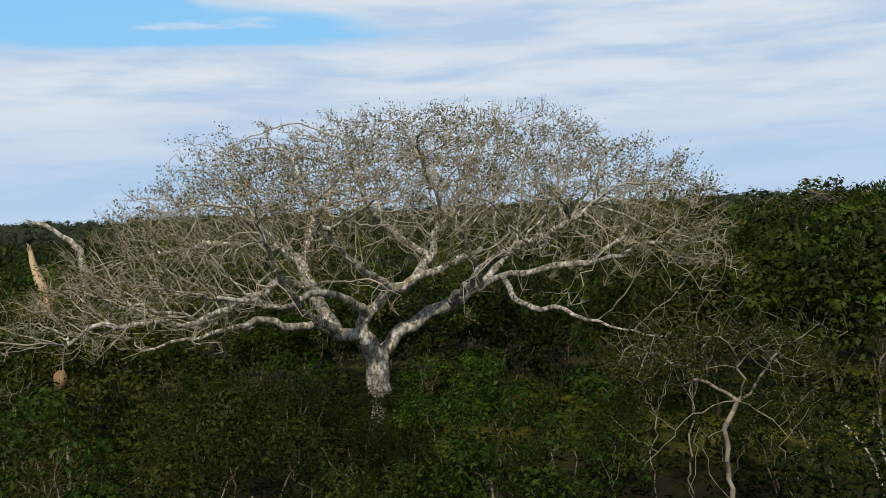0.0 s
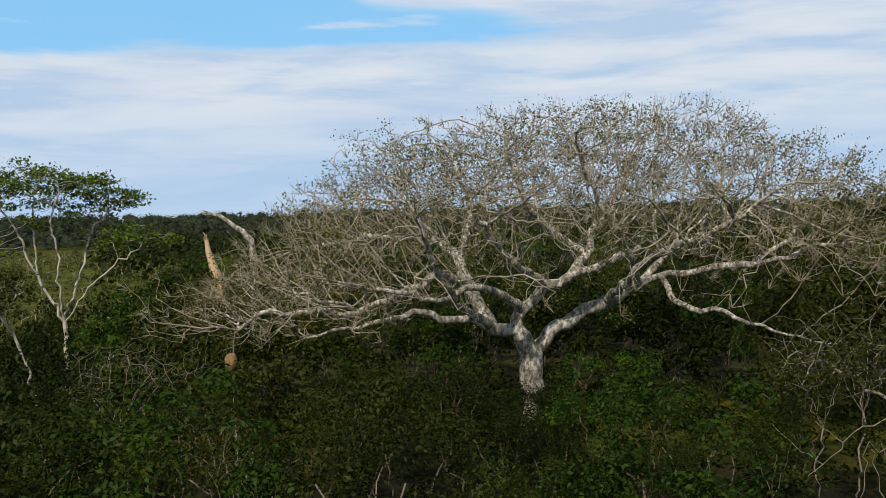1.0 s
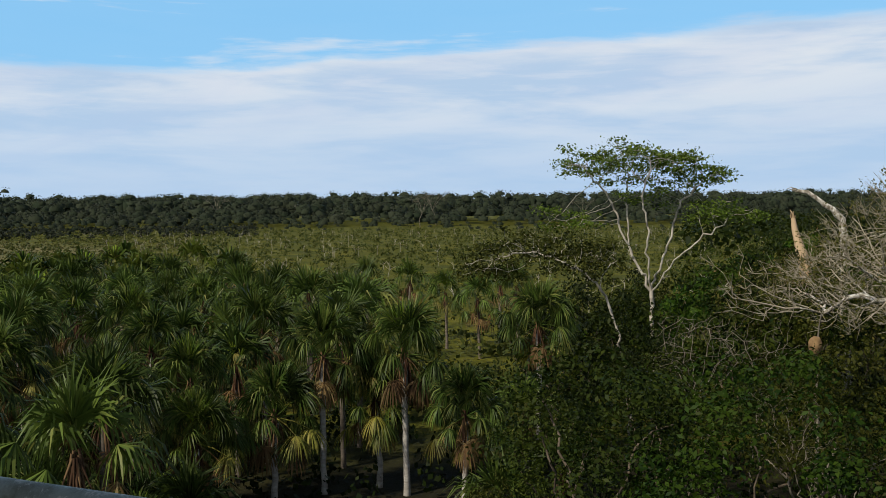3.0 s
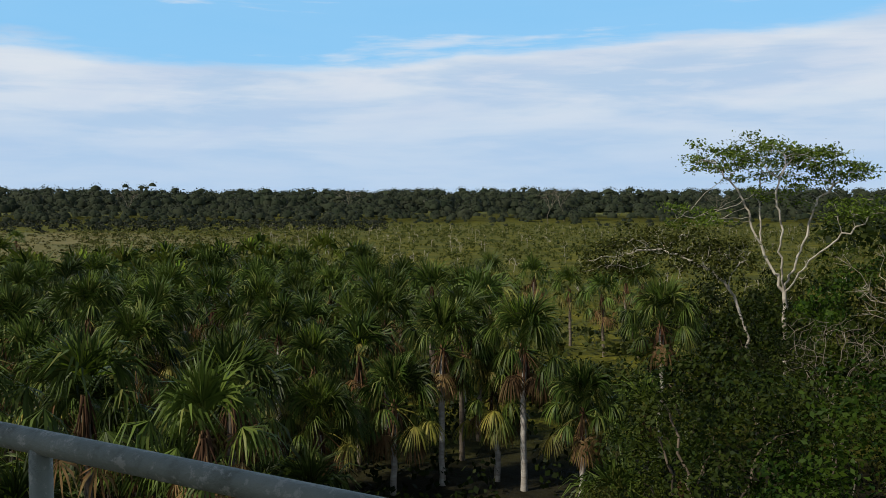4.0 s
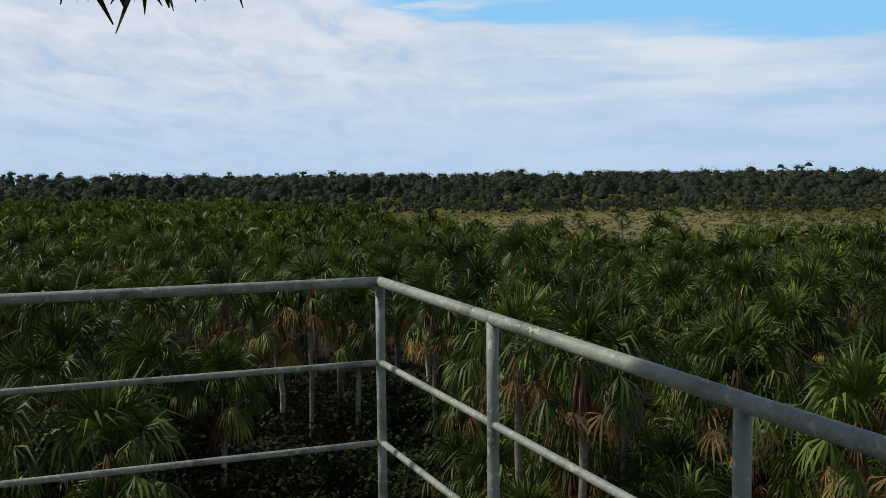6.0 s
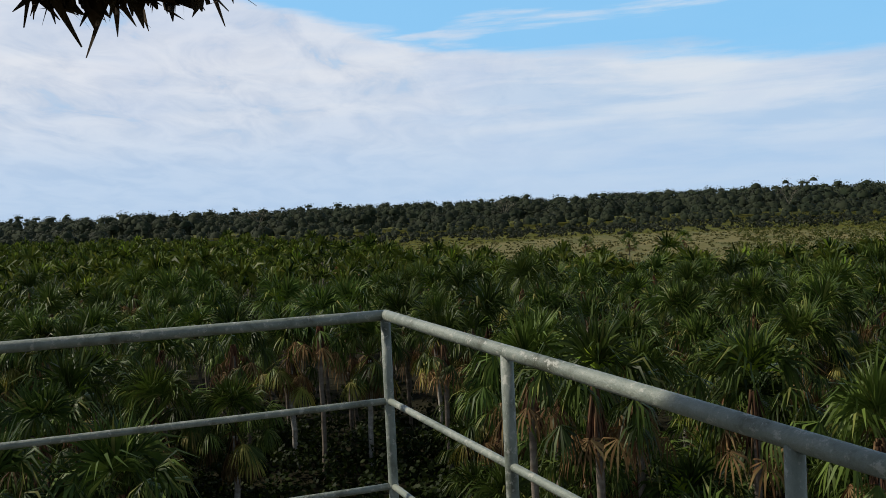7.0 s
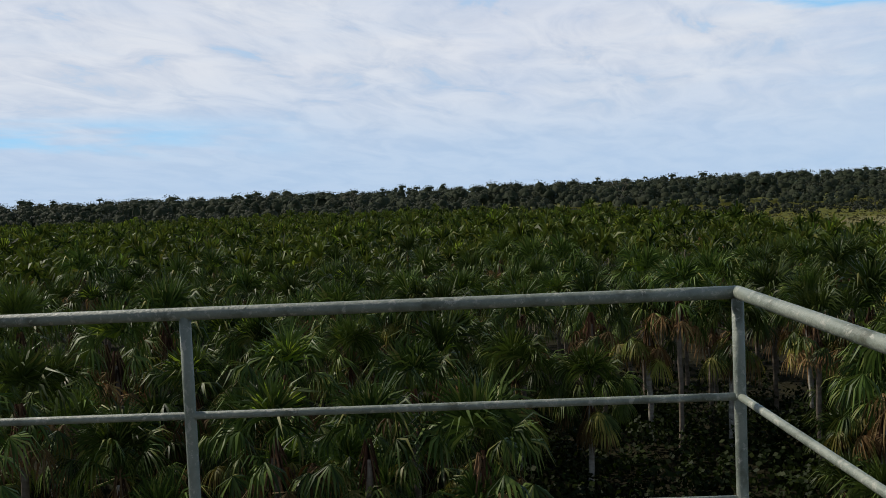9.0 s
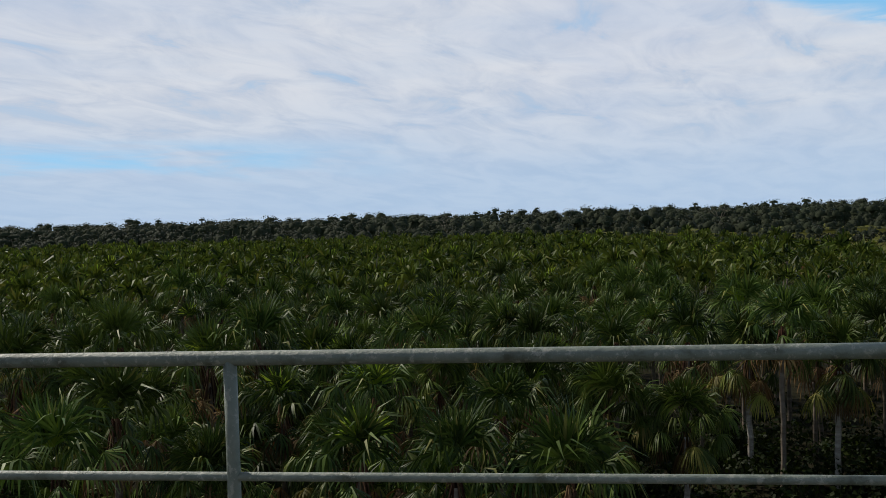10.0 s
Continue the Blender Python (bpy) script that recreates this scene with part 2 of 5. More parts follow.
BARK_PALE = solid("lichen_grey_bark", [(0.38, (0.10, 0.08, 0.055)), (0.48, (0.27, 0.235, 0.18)), (0.60, (0.62, 0.59, 0.52))], 4.5, 9, 0.9, 0, 0.5, 9, (1, 1, 0.6), 0.2, (2.6, 0.52, 0.66, (0.15, 0.135, 0.09)))
TWIG = solid("pale_twig_bark", [(0.3, (0.20, 0.165, 0.11)), (0.7, (0.44, 0.385, 0.29))], 1.5, 5, 0.9, 0, 0.2, 12)
BARK_WHITE = solid("whitish_bark", [(0.3, (0.25, 0.21, 0.16)), (0.7, (0.55, 0.50, 0.42))], 2.0, 6, 0.9, 0, 0.3, 10, (1, 1, 0.4), 0.2)
BARK_GREY = solid("dull_grey_bark", [(0.3, (0.11, 0.09, 0.065)), (0.7, (0.30, 0.26, 0.20))], 2.0, 6, 0.9, 0, 0.3, 10, (1, 1, 0.4), 0.2)
BARK_BROWN = solid("brown_bark", [(0.3, (0.06, 0.045, 0.03)), (0.7, (0.18, 0.14, 0.10))], 3.0, 6, 0.9, 0, 0.4, 12, (1, 1, 0.4), 0.2)
PALM_BARK_DULL = solid("dull_brown_palm_bark", [(0.3, (0.09, 0.07, 0.05)), (0.7, (0.24, 0.20, 0.16))], 1.2, 7, 0.9, 0, 0.5, 6, (1, 1, 3.0), 0.2)
PALM_BARK = solid("palm_trunk_bark", [(0.3, (0.20, 0.17, 0.14)), (0.55, (0.42, 0.39, 0.34)), (0.75, (0.60, 0.57, 0.52))], 1.2, 7, 0.9, 0, 0.5, 6, (1, 1, 3.0), 0.2)
DEAD_WOOD = solid("broken_bare_wood", [(0.3, (0.36, 0.23, 0.12)), (0.6, (0.58, 0.42, 0.26)), (0.8, (0.68, 0.58, 0.46))], 1.5, 6, 0.9, 0, 0.5, 8, (1, 1, 0.3), 0.2)
CLAY = solid("ochre_nest_mud", [(0.3, (0.15, 0.09, 0.04)), (0.7, (0.27, 0.17, 0.075))], 3, 6, 0.95, 0, 0.6, 8)
PAINT = solid("worn_grey_green_paint", [(0.32, (0.075, 0.082, 0.055)), (0.46, (0.175, 0.20, 0.165)), (0.7, (0.25, 0.27, 0.225))], 7.0, 9, 0.5, 0.0, 0.35, 60, (1, 1, 1), 0.5, (34.0, 0.55, 0.62, (0.33, 0.33, 0.28)))
THATCH = solid("dry_palm_thatch", [(0.3, (0.035, 0.022, 0.012)), (0.6, (0.10, 0.07, 0.04)), (0.8, (0.17, 0.12, 0.07))], 6, 6, 0.9, 0, 0.5, 30, (1, 1, 0.2))
PLANK = solid("weathered_deck_plank", [(0.3, (0.05, 0.04, 0.03)), (0.7, (0.13, 0.11, 0.085))], 3, 6, 0.85, 0, 0.4, 25, (1, 6, 1))


def ground_material():
    m, nt, N = node_mat("swamp_ground")
    grass = color_ramp(nt, N, noise_tex(nt, N, 0.08, 8, 0.7, "World"), [(0.3, (0.038, 0.048, 0.008)), (0.5, (0.095, 0.098, 0.010)), (0.7, (0.17, 0.15, 0.016))])
    fine = color_ramp(nt, N, noise_tex(nt, N, 1.4, 6, 0.75, "World"), [(0.3, (0.35, 0.35, 0.35)), (0.7, (1.25, 1.25, 1.2))])
    grass = mix_col(nt, N, 1.0, grass, fine, "MULTIPLY")
    straw = color_ramp(nt, N, noise_tex(nt, N, 0.03, 8, 0.75, "World", (0.4, 1.6, 1)), [(0.35, (0.075, 0.085, 0.026)), (0.65, (0.19, 0.155, 0.066))])
    pos = N("ShaderNodeNewGeometry").outputs["Position"]

    def oval(center, rx, ry, turn, lo, hi):
        mp = N("ShaderNodeMapping")
        mp.vector_type = "TEXTURE"
        nt.links.new(pos, mp.inputs[0])
        mp.inputs[1].default_value, mp.inputs[2].default_value, mp.inputs[3].default_value = (center.x, center.y, 0), (0, 0, radians(turn)), (rx, ry, 1000)
        ln = N("ShaderNodeVectorMath")
        ln.operation = "LENGTH"
        nt.links.new(mp.outputs[0], ln.inputs[0])
        add = N("ShaderNodeMath")
        add.operation = "MULTIPLY_ADD"
        nt.links.new(noise_tex(nt, N, 0.02, 6, 0.7, "World"), add.inputs[0])
        add.inputs[1].default_value = 0.7
        nt.links.new(ln.outputs["Value"], add.inputs[2])
        mr = N("ShaderNodeMapRange")
        mr.interpolation_type = "SMOOTHSTEP"
        nt.links.new(add.outputs[0], mr.inputs[0])
        mr.inputs[1].default_value, mr.inputs[2].default_value, mr.inputs[3].default_value, mr.inputs[4].default_value = lo, hi, 1.0, 0.0
        return mr.outputs[0]

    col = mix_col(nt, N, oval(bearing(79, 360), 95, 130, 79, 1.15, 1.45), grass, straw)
    # Dark wet earth, made darker still by tree shade put into its colour.
    shaded_soil = color_ramp(nt, N, noise_tex(nt, N, 0.6, 6, 0.7, "World"), [(0.3, (0.008, 0.007, 0.004)), (0.7, (0.024, 0.022, 0.009))])
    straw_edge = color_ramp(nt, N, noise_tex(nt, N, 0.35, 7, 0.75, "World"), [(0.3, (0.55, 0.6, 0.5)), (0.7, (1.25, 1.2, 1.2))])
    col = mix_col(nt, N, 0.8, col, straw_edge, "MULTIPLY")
    # Ovals of that colour where palms and forest overshadow the ground.
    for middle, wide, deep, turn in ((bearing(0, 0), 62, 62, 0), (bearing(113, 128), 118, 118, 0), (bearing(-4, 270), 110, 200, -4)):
        col = mix_col(nt, N, oval(middle, wide, deep, turn, 1.15, 1.45), col, shaded_soil)
    p = N("ShaderNodeBsdfPrincipled")
    nt.links.new(col, p.inputs["Base Color"])
    p.inputs["Roughness"].default_value, p.inputs["Specular IOR Level"].default_value = 0.95, 0.1
    b = N("ShaderNodeBump")
    b.inputs["Strength"].default_value, b.inputs["Distance"].default_value = 0.6, 0.4
    nt.links.new(noise_tex(nt, N, 0.9, 6, 0.7, "World"), b.inputs["Height"])
    nt.links.new(b.outputs[0], p.inputs["Normal"])
    nt.links.new(p.outputs[0], N("ShaderNodeOutputMaterial").inputs[0])
    return m


GROUND = ground_material()


# ---- mesh tools ----
def np_mesh(name, verts, quads, mat, smooth=False):
    """A mesh of four-cornered faces from arrays."""
    verts, quads = np.asarray(verts, dtype=np.float32), np.asarray(quads, dtype=np.int32)
    me = bpy.data.meshes.new(name)
    me.vertices.add(len(verts))
    me.vertices.foreach_set("co", verts.ravel())
    me.loops.add(quads.size)
    me.loops.foreach_set("vertex_index", quads.ravel())
    me.polygons.add(len(quads))
    me.polygons.foreach_set("loop_start", np.arange(0, quads.size, 4, dtype=np.int32))
    if smooth:
        me.polygons.foreach_set("use_smooth", np.ones(len(quads), dtype=bool))
    me.materials.append(mat)
    me.update(calc_edges=True)
    me.validate()
    return me


def part(name, me, parent=None, label=""):
    ob = new(name, me)
    if parent is not None:
        ob.parent = parent
    return tagged(ob, label)


def bm_mesh(name, bm, mat, smooth=False):
    me = bpy.data.meshes.new(name)
    for f in bm.faces:
        f.smooth = smooth
    bm.to_mesh(me)
    bm.free()
    me.materials.append(mat)
    return me


def join(chunks):
    """One array pair out of several (verts, quads)."""
    vs, qs, n = [], [], 0
    for v, q in chunks:
        vs.append(v)
        qs.append(q + n)
        n += len(v)
    return np.concatenate(vs), np.concatenate(qs)


def unit(v):
    return v / np.maximum(np.linalg.norm(v, axis=-1, keepdims=True), 1e-9)


def tubes(a, b, ra, rb, sides):
    """Tapered tubes from the points a to the points b."""
    d = b - a
    w = unit(d)
    a, b = a - w * (ra * 0.25)[:, None], b + w * (rb * 0.25)[:, None]
    ref = np.where(np.abs(w[:, 2:3]) > 0.9, np.array([[1.0, 0, 0]]), np.array([[0, 0, 1.0]]))
    u = unit(np.cross(ref, w))
    v = np.cross(w, u)
    ang = np.arange(sides) * 2 * np.pi / sides
    ring = np.cos(ang)[None, :, None] * u[:, None, :] + np.sin(ang)[None, :, None] * v[:, None, :]
    lo = a[:, None, :] + ring * ra[:, None, None]
    hi = b[:, None, :] + ring * rb[:, None, None]
    verts = np.concatenate([lo, hi], axis=1).reshape(-1, 3)
    i = np.arange(sides)
    face = np.stack([i, (i + 1) % sides, (i + 1) % sides + sides, i + sides], axis=1)
    quads = (np.arange(len(a)) * 2 * sides)[:, None, None] + face[None]
    return verts, quads.reshape(-1, 4)


def loft(line, r, sides):
    """One closed tube along a crooked line."""
    line = np.asarray(line, float)
    w = unit(np.gradient(line, axis=0))
    u = unit(np.cross(w, np.array((0.13, 0.97, 0.2))))
    v = np.cross(w, u)
    ang = np.arange(sides) * 2 * np.pi / sides
    verts = (line[:, None] + (np.cos(ang)[None, :, None] * u[:, None] + np.sin(ang)[None, :, None] * v[:, None]) * np.asarray(r)[:, None, None]).reshape(-1, 3)
    i = np.arange(sides)
    face = np.stack([i, (i + 1) % sides, (i + 1) % sides + sides, i + sides], 1)
    return verts, ((np.arange(len(line) - 1) * sides)[:, None, None] + face[None]).reshape(-1, 4)


def wobbly(points, rng, step, wob):
    """A crooked line through the points."""
    pts = [np.array(p, float) for p in points]
    out = [pts[0]]
    for p, q in zip(pts, pts[1:]):
        n = max(1, int(np.linalg.norm(q - p) / step))
        for k in range(1, n + 1):
            out.append(p + (q - p) * k / n + (rng.normal(0, wob, 3) if k < n else 0))
    return out


def grow(limbs, attractors, rng, step=0.8, reach=6.0, kill=1.1, rounds=70, wob=0.12, heart=None, outward=0.0):
    """Branches that grow from the limbs towards points in the crown, each towards those nearest to it."""
    nodes, parents, index, owner = [], [], {}, []
    for number, limb in enumerate(limbs):
        last = -1
        for p in wobbly(limb, rng, step, wob):
            key = tuple(np.round(p, 2))
            if key in index:
                last = index[key]
                continue
            if last == -1 and nodes:
                last = int(np.argmin(np.linalg.norm(np.array(nodes) - p, axis=1)))
            nodes.append(p)
            parents.append(last)
            owner.append(number)
            last = index[key] = len(nodes) - 1
    nodes = np.array(nodes)
    seeds = len(nodes)
    att = attractors.copy()
    near = np.full(len(att), 1e9)
    who = np.zeros(len(att), int)
    fresh = np.arange(len(nodes))
    for _ in range(rounds):
        if not len(att):
            break
        d = np.linalg.norm(att[:, None, :] - nodes[fresh][None], axis=2)
        j = d.argmin(axis=1)
        dm = d[np.arange(len(att)), j]
        better = dm < near
        near[better], who[better] = dm[better], fresh[j[better]]
        keep = near > kill
        att, near, who = att[keep], near[keep], who[keep]
        act = near < reach
        if not act.any():
            reach *= 1.5
            fresh = np.arange(0)
            act = near < reach
            if not act.any():
                break
        pull = np.zeros((len(nodes), 3))
        np.add.at(pull, who[act], unit(att[act] - nodes[who[act]]))
        src = np.unique(who[act])
        way = unit(pull[src]) + rng.normal(0, 0.16, (len(src), 3))
        if heart is not None:
            way = way + outward * unit(nodes[src] - np.asarray(heart))
        way = unit(way)
        made = nodes[src] + way * step
        clear = np.array([np.min(np.sum((nodes - p) ** 2, axis=1)) > (0.45 * step) ** 2 for p in made])
        stuck = np.isin(who, src[~clear])
        att, near, who = att[~stuck], near[~stuck], who[~stuck]
        src, made = src[clear], made[clear]
        if not len(made):
            fresh = np.arange(0)
            break
        fresh = np.arange(len(nodes), len(nodes) + len(made))
        nodes = np.concatenate([nodes, made])
        parents.extend(src.tolist())
        owner.extend(owner[k] for k in src.tolist())
    return nodes, np.array(parents), np.array(owner), seeds


def thickness(parents, tip, power=2.35):
    n = len(parents)
    kids = np.zeros(n)
    rad = np.zeros(n)
    tips = np.ones(n, bool)
    tips[parents[parents >= 0]] = False
    for i in range(n - 1, -1, -1):
        r = tip ** power if tips[i] else kids[i]
        rad[i] = r ** (1 / power)
        if parents[i] >= 0:
            kids[parents[i]] += r
    return rad, np.nonzero(tips)[0]


def skin(nodes, parents, rad, top=9.0, thin=0.0, only=None):
    i = np.nonzero((parents >= 0) if only is None else (parents >= 0) & only)[0]
    i = i[rad[i] >= thin]
    a, b, ra, rb = nodes[parents[i]], nodes[i], np.minimum(rad[parents[i]], rad[i] * 1.35), rad[i]
    out = []
    for lo, hi, sides in ((0, 0.035, 3), (0.035, 0.12, 5), (0.12, top, 9)):
        s = (rb >= lo) & (rb < hi)
        if s.any():
            out.append(tubes(a[s], b[s], ra[s], rb[s], sides))
    return join(out)


def leaves(centers, count, spread, size, rng, flat=0.6, longer=1.6, down=0.0, heart=None):
    """Leaf blades of four corners scattered round the centres."""
    c = np.repeat(centers, count, axis=0) + rng.normal(0, 1, (len(centers) * count, 3)) * np.array(spread)
    n = len(c)
    nrm = rng.normal(0, 1, (n, 3))
    nrm[:, 2] = np.abs(nrm[:, 2]) + flat * 2
    nrm = unit(nrm)
    if heart is not None:
        away = unit(c - np.asarray(heart)) + 0.8 * unit(c - np.repeat(centers, count, axis=0))
        nrm = unit(away + rng.normal(0, 0.45, (n, 3)) + (0, 0, 0.4))
    u = unit(np.cross(nrm, rng.normal(0, 1, (n, 3))))
    u[:, 2] -= down
    v = np.cross(nrm, u)
    s = size * rng.uniform(0.6, 1.3, (n, 1))
    fold = nrm * s * 0.15
    verts = np.stack([c - u * s * longer * 0.5, c - v * s * 0.42 + fold, c + u * s * longer * 0.5, c + v * s * 0.42 + fold], axis=1).reshape(-1, 3)
    return verts, np.arange(n * 4).reshape(-1, 4)


# ---- ground ----
def build_ground():
    bm = bmesh.new()
    rings = [0, 15, 30, 45, 60, 80, 110, 150, 220, 320, 480, 700, 1100, 2000, 4500]
    seg, rows = 72, []
    for r in rings[1:]:
        rows.append([bm.verts.new((r * math.cos(a), r * math.sin(a), 0.25 * noise.noise(Vector((r * math.cos(a), r * math.sin(a), 0)) * 0.05) if r < 300 else 0.0)) for a in [k * 2 * math.pi / seg for k in range(seg)]])
    mid = bm.verts.new((0, 0, 0))
    for k in range(seg):
        bm.faces.new((mid, rows[0][k], rows[0][(k + 1) % seg]))
        for lo, hi in zip(rows, rows[1:]):
            bm.faces.new((lo[k], hi[k], hi[(k + 1) % seg], lo[(k + 1) % seg]))
    tagged(new("ground", bm_mesh("ground", bm, GROUND, True)), "flat swampy ground with yellow-green grass, dark earth and shade painted under the trees", "ground", kind="structure")


build_ground()


# ---- lookout tower ----
CORNER = Vector((-3.458, -0.769, 14.093))
ALONG_A = Vector((0.370, -0.929, 0.0))
ALONG_B = Vector((0.9007, 0.4344, 0.0))
ALONG_RAIL = Vector((0.9007, 0.4344, -0.028))
DECK = 13.0
RAIL_GAP = 0.36


def pipe(name, p, q, r, mat, parent, label="", sides=20):
    """A round steel tube with slightly closed ends."""
    p, q = Vector(p), Vector(q)
    bm = bmesh.new()
    n = max(1, int((q - p).length / 0.25))
    turn = (q - p).to_track_quat("Z", "Y").to_matrix().to_4x4()
    base = Matrix.Translation(p) @ turn
    rings = []
    for k in range(n + 1):
        z = (q - p).length * k / n
        rr = r * (1 + 0.012 * math.sin(7.1 * k + r * 900))
        rings.append([bm.verts.new(base @ Vector((rr * math.cos(a), rr * math.sin(a), z))) for a in [i * 2 * math.pi / sides for i in range(sides)]])
    for lo, hi in zip(rings, rings[1:]):
        for i in range(sides):
            bm.faces.new((lo[i], lo[(i + 1) % sides], hi[(i + 1) % sides], hi[i]))
    bm.faces.new(rings[0][::-1])
    bm.faces.new(rings[-1])
    return part(name, bm_mesh(name, bm, mat, True), parent, label)


def weld(p, r, mat, parent):
    """The bead of weld where two tubes meet."""
    bm = bmesh.new()
    bmesh.ops.create_uvsphere(bm, u_segments=12, v_segments=8, radius=r, matrix=Matrix.Translation(p))
    return part("weld_bead", bm_mesh("weld_bead", bm, mat, True), parent)


def build_railing():
    rail = tagged(new("railing"), "worn grey-green painted steel tube railing round the lookout deck", "railing")
    R1, R2, RP = 0.0225, 0.0138, 0.0205
    far_a, far_b = 4.6, 5.6
    ends = {"a": (ALONG_A, far_a, (1.913, 4.5)), "b": (ALONG_RAIL, far_b, (1.07, 2.26, 3.45, 4.65, 5.5))}
    for way, far, posts in ends.values():
        pipe("top_rail", CORNER, CORNER + way * far, R1, PAINT, rail)
        for k in (1, 2):
            drop = Vector((0, 0, -RAIL_GAP * k))
            pipe("middle_rail" if k == 1 else "lower_rail", CORNER + drop, CORNER + way * far + drop, R2, PAINT, rail)
        for s in posts:
            foot = CORNER + way * s
            pipe("post", (foot.x, foot.y, DECK), foot, RP, PAINT, rail)
    pipe("post", (CORNER.x, CORNER.y, DECK), CORNER, RP, PAINT, rail)
    weld(CORNER, R1 * 1.02, PAINT, rail)
    for k in (1, 2):
        weld(CORNER + Vector((0, 0, -RAIL_GAP * k)), RP * 1.12, PAINT, rail)


def build_tower():
    tower = tagged(new("lookout_tower"), "timber deck on grey painted steel legs", "tower")
    n, a_len, b_len = 34, 4.6, 5.6
    bm = bmesh.new()
    bmesh.ops.create_cube(bm, size=1.0)
    for v in bm.verts:
        v.co = Vector((v.co.x * a_len, v.co.y * (b_len / n - 0.012), v.co.z * 0.035))
    bmesh.ops.bevel(bm, geom=list(bm.edges), offset=0.004, segments=1, affect="EDGES")
    plank = bm_mesh("plank", bm, PLANK)
    turn = math.atan2(ALONG_A.y, ALONG_A.x)
    for k in range(n):
        c = CORNER + ALONG_A * (a_len / 2) + ALONG_B * (b_len * (k + 0.5) / n)
        ob = part("plank", plank, tower)
        ob.matrix_basis = Matrix.Translation((c.x, c.y, DECK - 0.0185)) @ Matrix.Rotation(turn, 4, "Z")
    for s, t in ((0.06, 0.06), (0.06, b_len - 0.06), (a_len - 0.06, 0.06), (a_len - 0.06, b_len - 0.06)):
        c = CORNER + ALONG_A * s + ALONG_B * t
        pipe("leg", (c.x, c.y, -0.2), (c.x, c.y, DECK - 0.04), 0.07, PAINT, tower)
    for t in (0.4, b_len / 2, b_len - 0.4):
        p, q = CORNER + ALONG_B * t, CORNER + ALONG_B * t + ALONG_A * a_len
        pipe("joist", (p.x, p.y, DECK - 0.09), (q.x, q.y, DECK - 0.09), 0.05, PAINT, tower)


def build_roof():
    """A hipped thatch roof on four posts, with a ragged fringe of dry leaf tips along its eaves."""
    rng = np.random.default_rng(5)
    roof = tagged(new("thatched_roof"), "dark dry palm-leaf thatch roof with ragged hanging eaves", "roof")
    e0 = np.array((-1.88, -0.99, 15.10))
    A, B = np.array(ALONG_A), np.array(ALONG_B)
    la, lb, rise = 3.6, 4.2, 2.0
    cs = [e0, e0 + B * lb, e0 + B * lb + A * la, e0 + A * la]
    r1, r2 = e0 + A * la / 2 + B * 1.5 + (0, 0, rise), e0 + A * la / 2 + B * (lb - 1.5) + (0, 0, rise)
    slopes = ((cs[0], cs[1], r2, r1), (cs[1], cs[2], r2, r2), (cs[2], cs[3], r1, r2), (cs[3], cs[0], r1, r1))
    bm = bmesh.new()
    for quad in slopes:
        for lift in (0.0, 0.10):
            pts = []
            for p in quad:
                if not pts or np.linalg.norm(pts[-1] - p) > 1e-3:
                    pts.append(p)
            bm.faces.new([bm.verts.new(Vector(p) + Vector((0, 0, lift))) for p in pts])
    part("thatch_layer", bm_mesh("thatch_layer", bm, THATCH), roof)
    # loose leaf strips lying down each slope and hanging past the eave
    strips = []
    for number, ((p, q, s, r), dense) in enumerate(zip(slopes, (500, 150, 220, 1500))):
        n = dense * 3
        u, v = rng.uniform(0, 1, n), rng.uniform(0, 0.9, n) ** 1.5
        v[: dense * 2] = rng.uniform(-0.02, 0.03, dense * 2)
        lo, hi = p + (q - p) * u[:, None], r + (s - r) * u[:, None]
        base = lo + (hi - lo) * v[:, None] + rng.normal(0, 0.012, (n, 3)) + (0, 0, 0.03)
        down = unit(lo - hi)
        L = np.minimum(rng.gamma(3.0, 0.024, n) + 0.05, 0.115)
        tuft = np.floor(u * 34)
        L *= 0.45 + 0.55 * np.abs(np.sin(tuft * 12.9898 + 1.3))
        ragged = (u > 0.88) & (u < 0.985) if number == 3 else np.zeros(n, bool)
        L *= np.where(ragged, 1.05, 0.40)
        L[v > 0.05] += 0.3
        hang = unit(down * 0.5 + np.array((0, 0, -1.0)) + rng.normal(0, 0.16, (n, 3)))
        hang[v > 0.05] = unit(down[v > 0.05] + rng.normal(0, 0.08, ((v > 0.05).sum(), 3)))
        mid = base + hang * (L * 0.55)[:, None]
        tip = mid + unit(hang + rng.normal(0, 0.7, (n, 3))) * (L * 0.45)[:, None]
        side = unit(np.cross(hang, rng.normal(0, 1, (n, 3)))) * (rng.uniform(0.003, 0.013, n) * np.where(ragged, 2.2, 1.0))[:, None]
        verts = np.stack([base - side, base + side, mid + side * 0.8, mid - side * 0.8, tip + side * 0.1, tip - side * 0.1], axis=1).reshape(-1, 3)
        k = (np.arange(n) * 6)[:, None]
        strips.append((verts, np.concatenate([k + np.array([0, 1, 2, 3]), k + np.array([3, 2, 4, 5])])))
    part("leaf_fringe", np_mesh("leaf_fringe", *join(strips), THATCH), roof)
    for a, b in ((0.35, 0.35), (0.35, lb - 0.35), (la - 0.35, 0.35), (la - 0.35, lb - 0.35)):
        c = e0 + A * a + B * b
        if a > 1:
            pipe("roof_post", (c[0], c[1], DECK), (c[0], c[1], 15.35), 0.06, BARK_BROWN, roof)


build_railing()
build_tower()
build_roof()


# ---- great bare tree ----
CEIBA = np.array((-4.25, 58.0, 0.0))


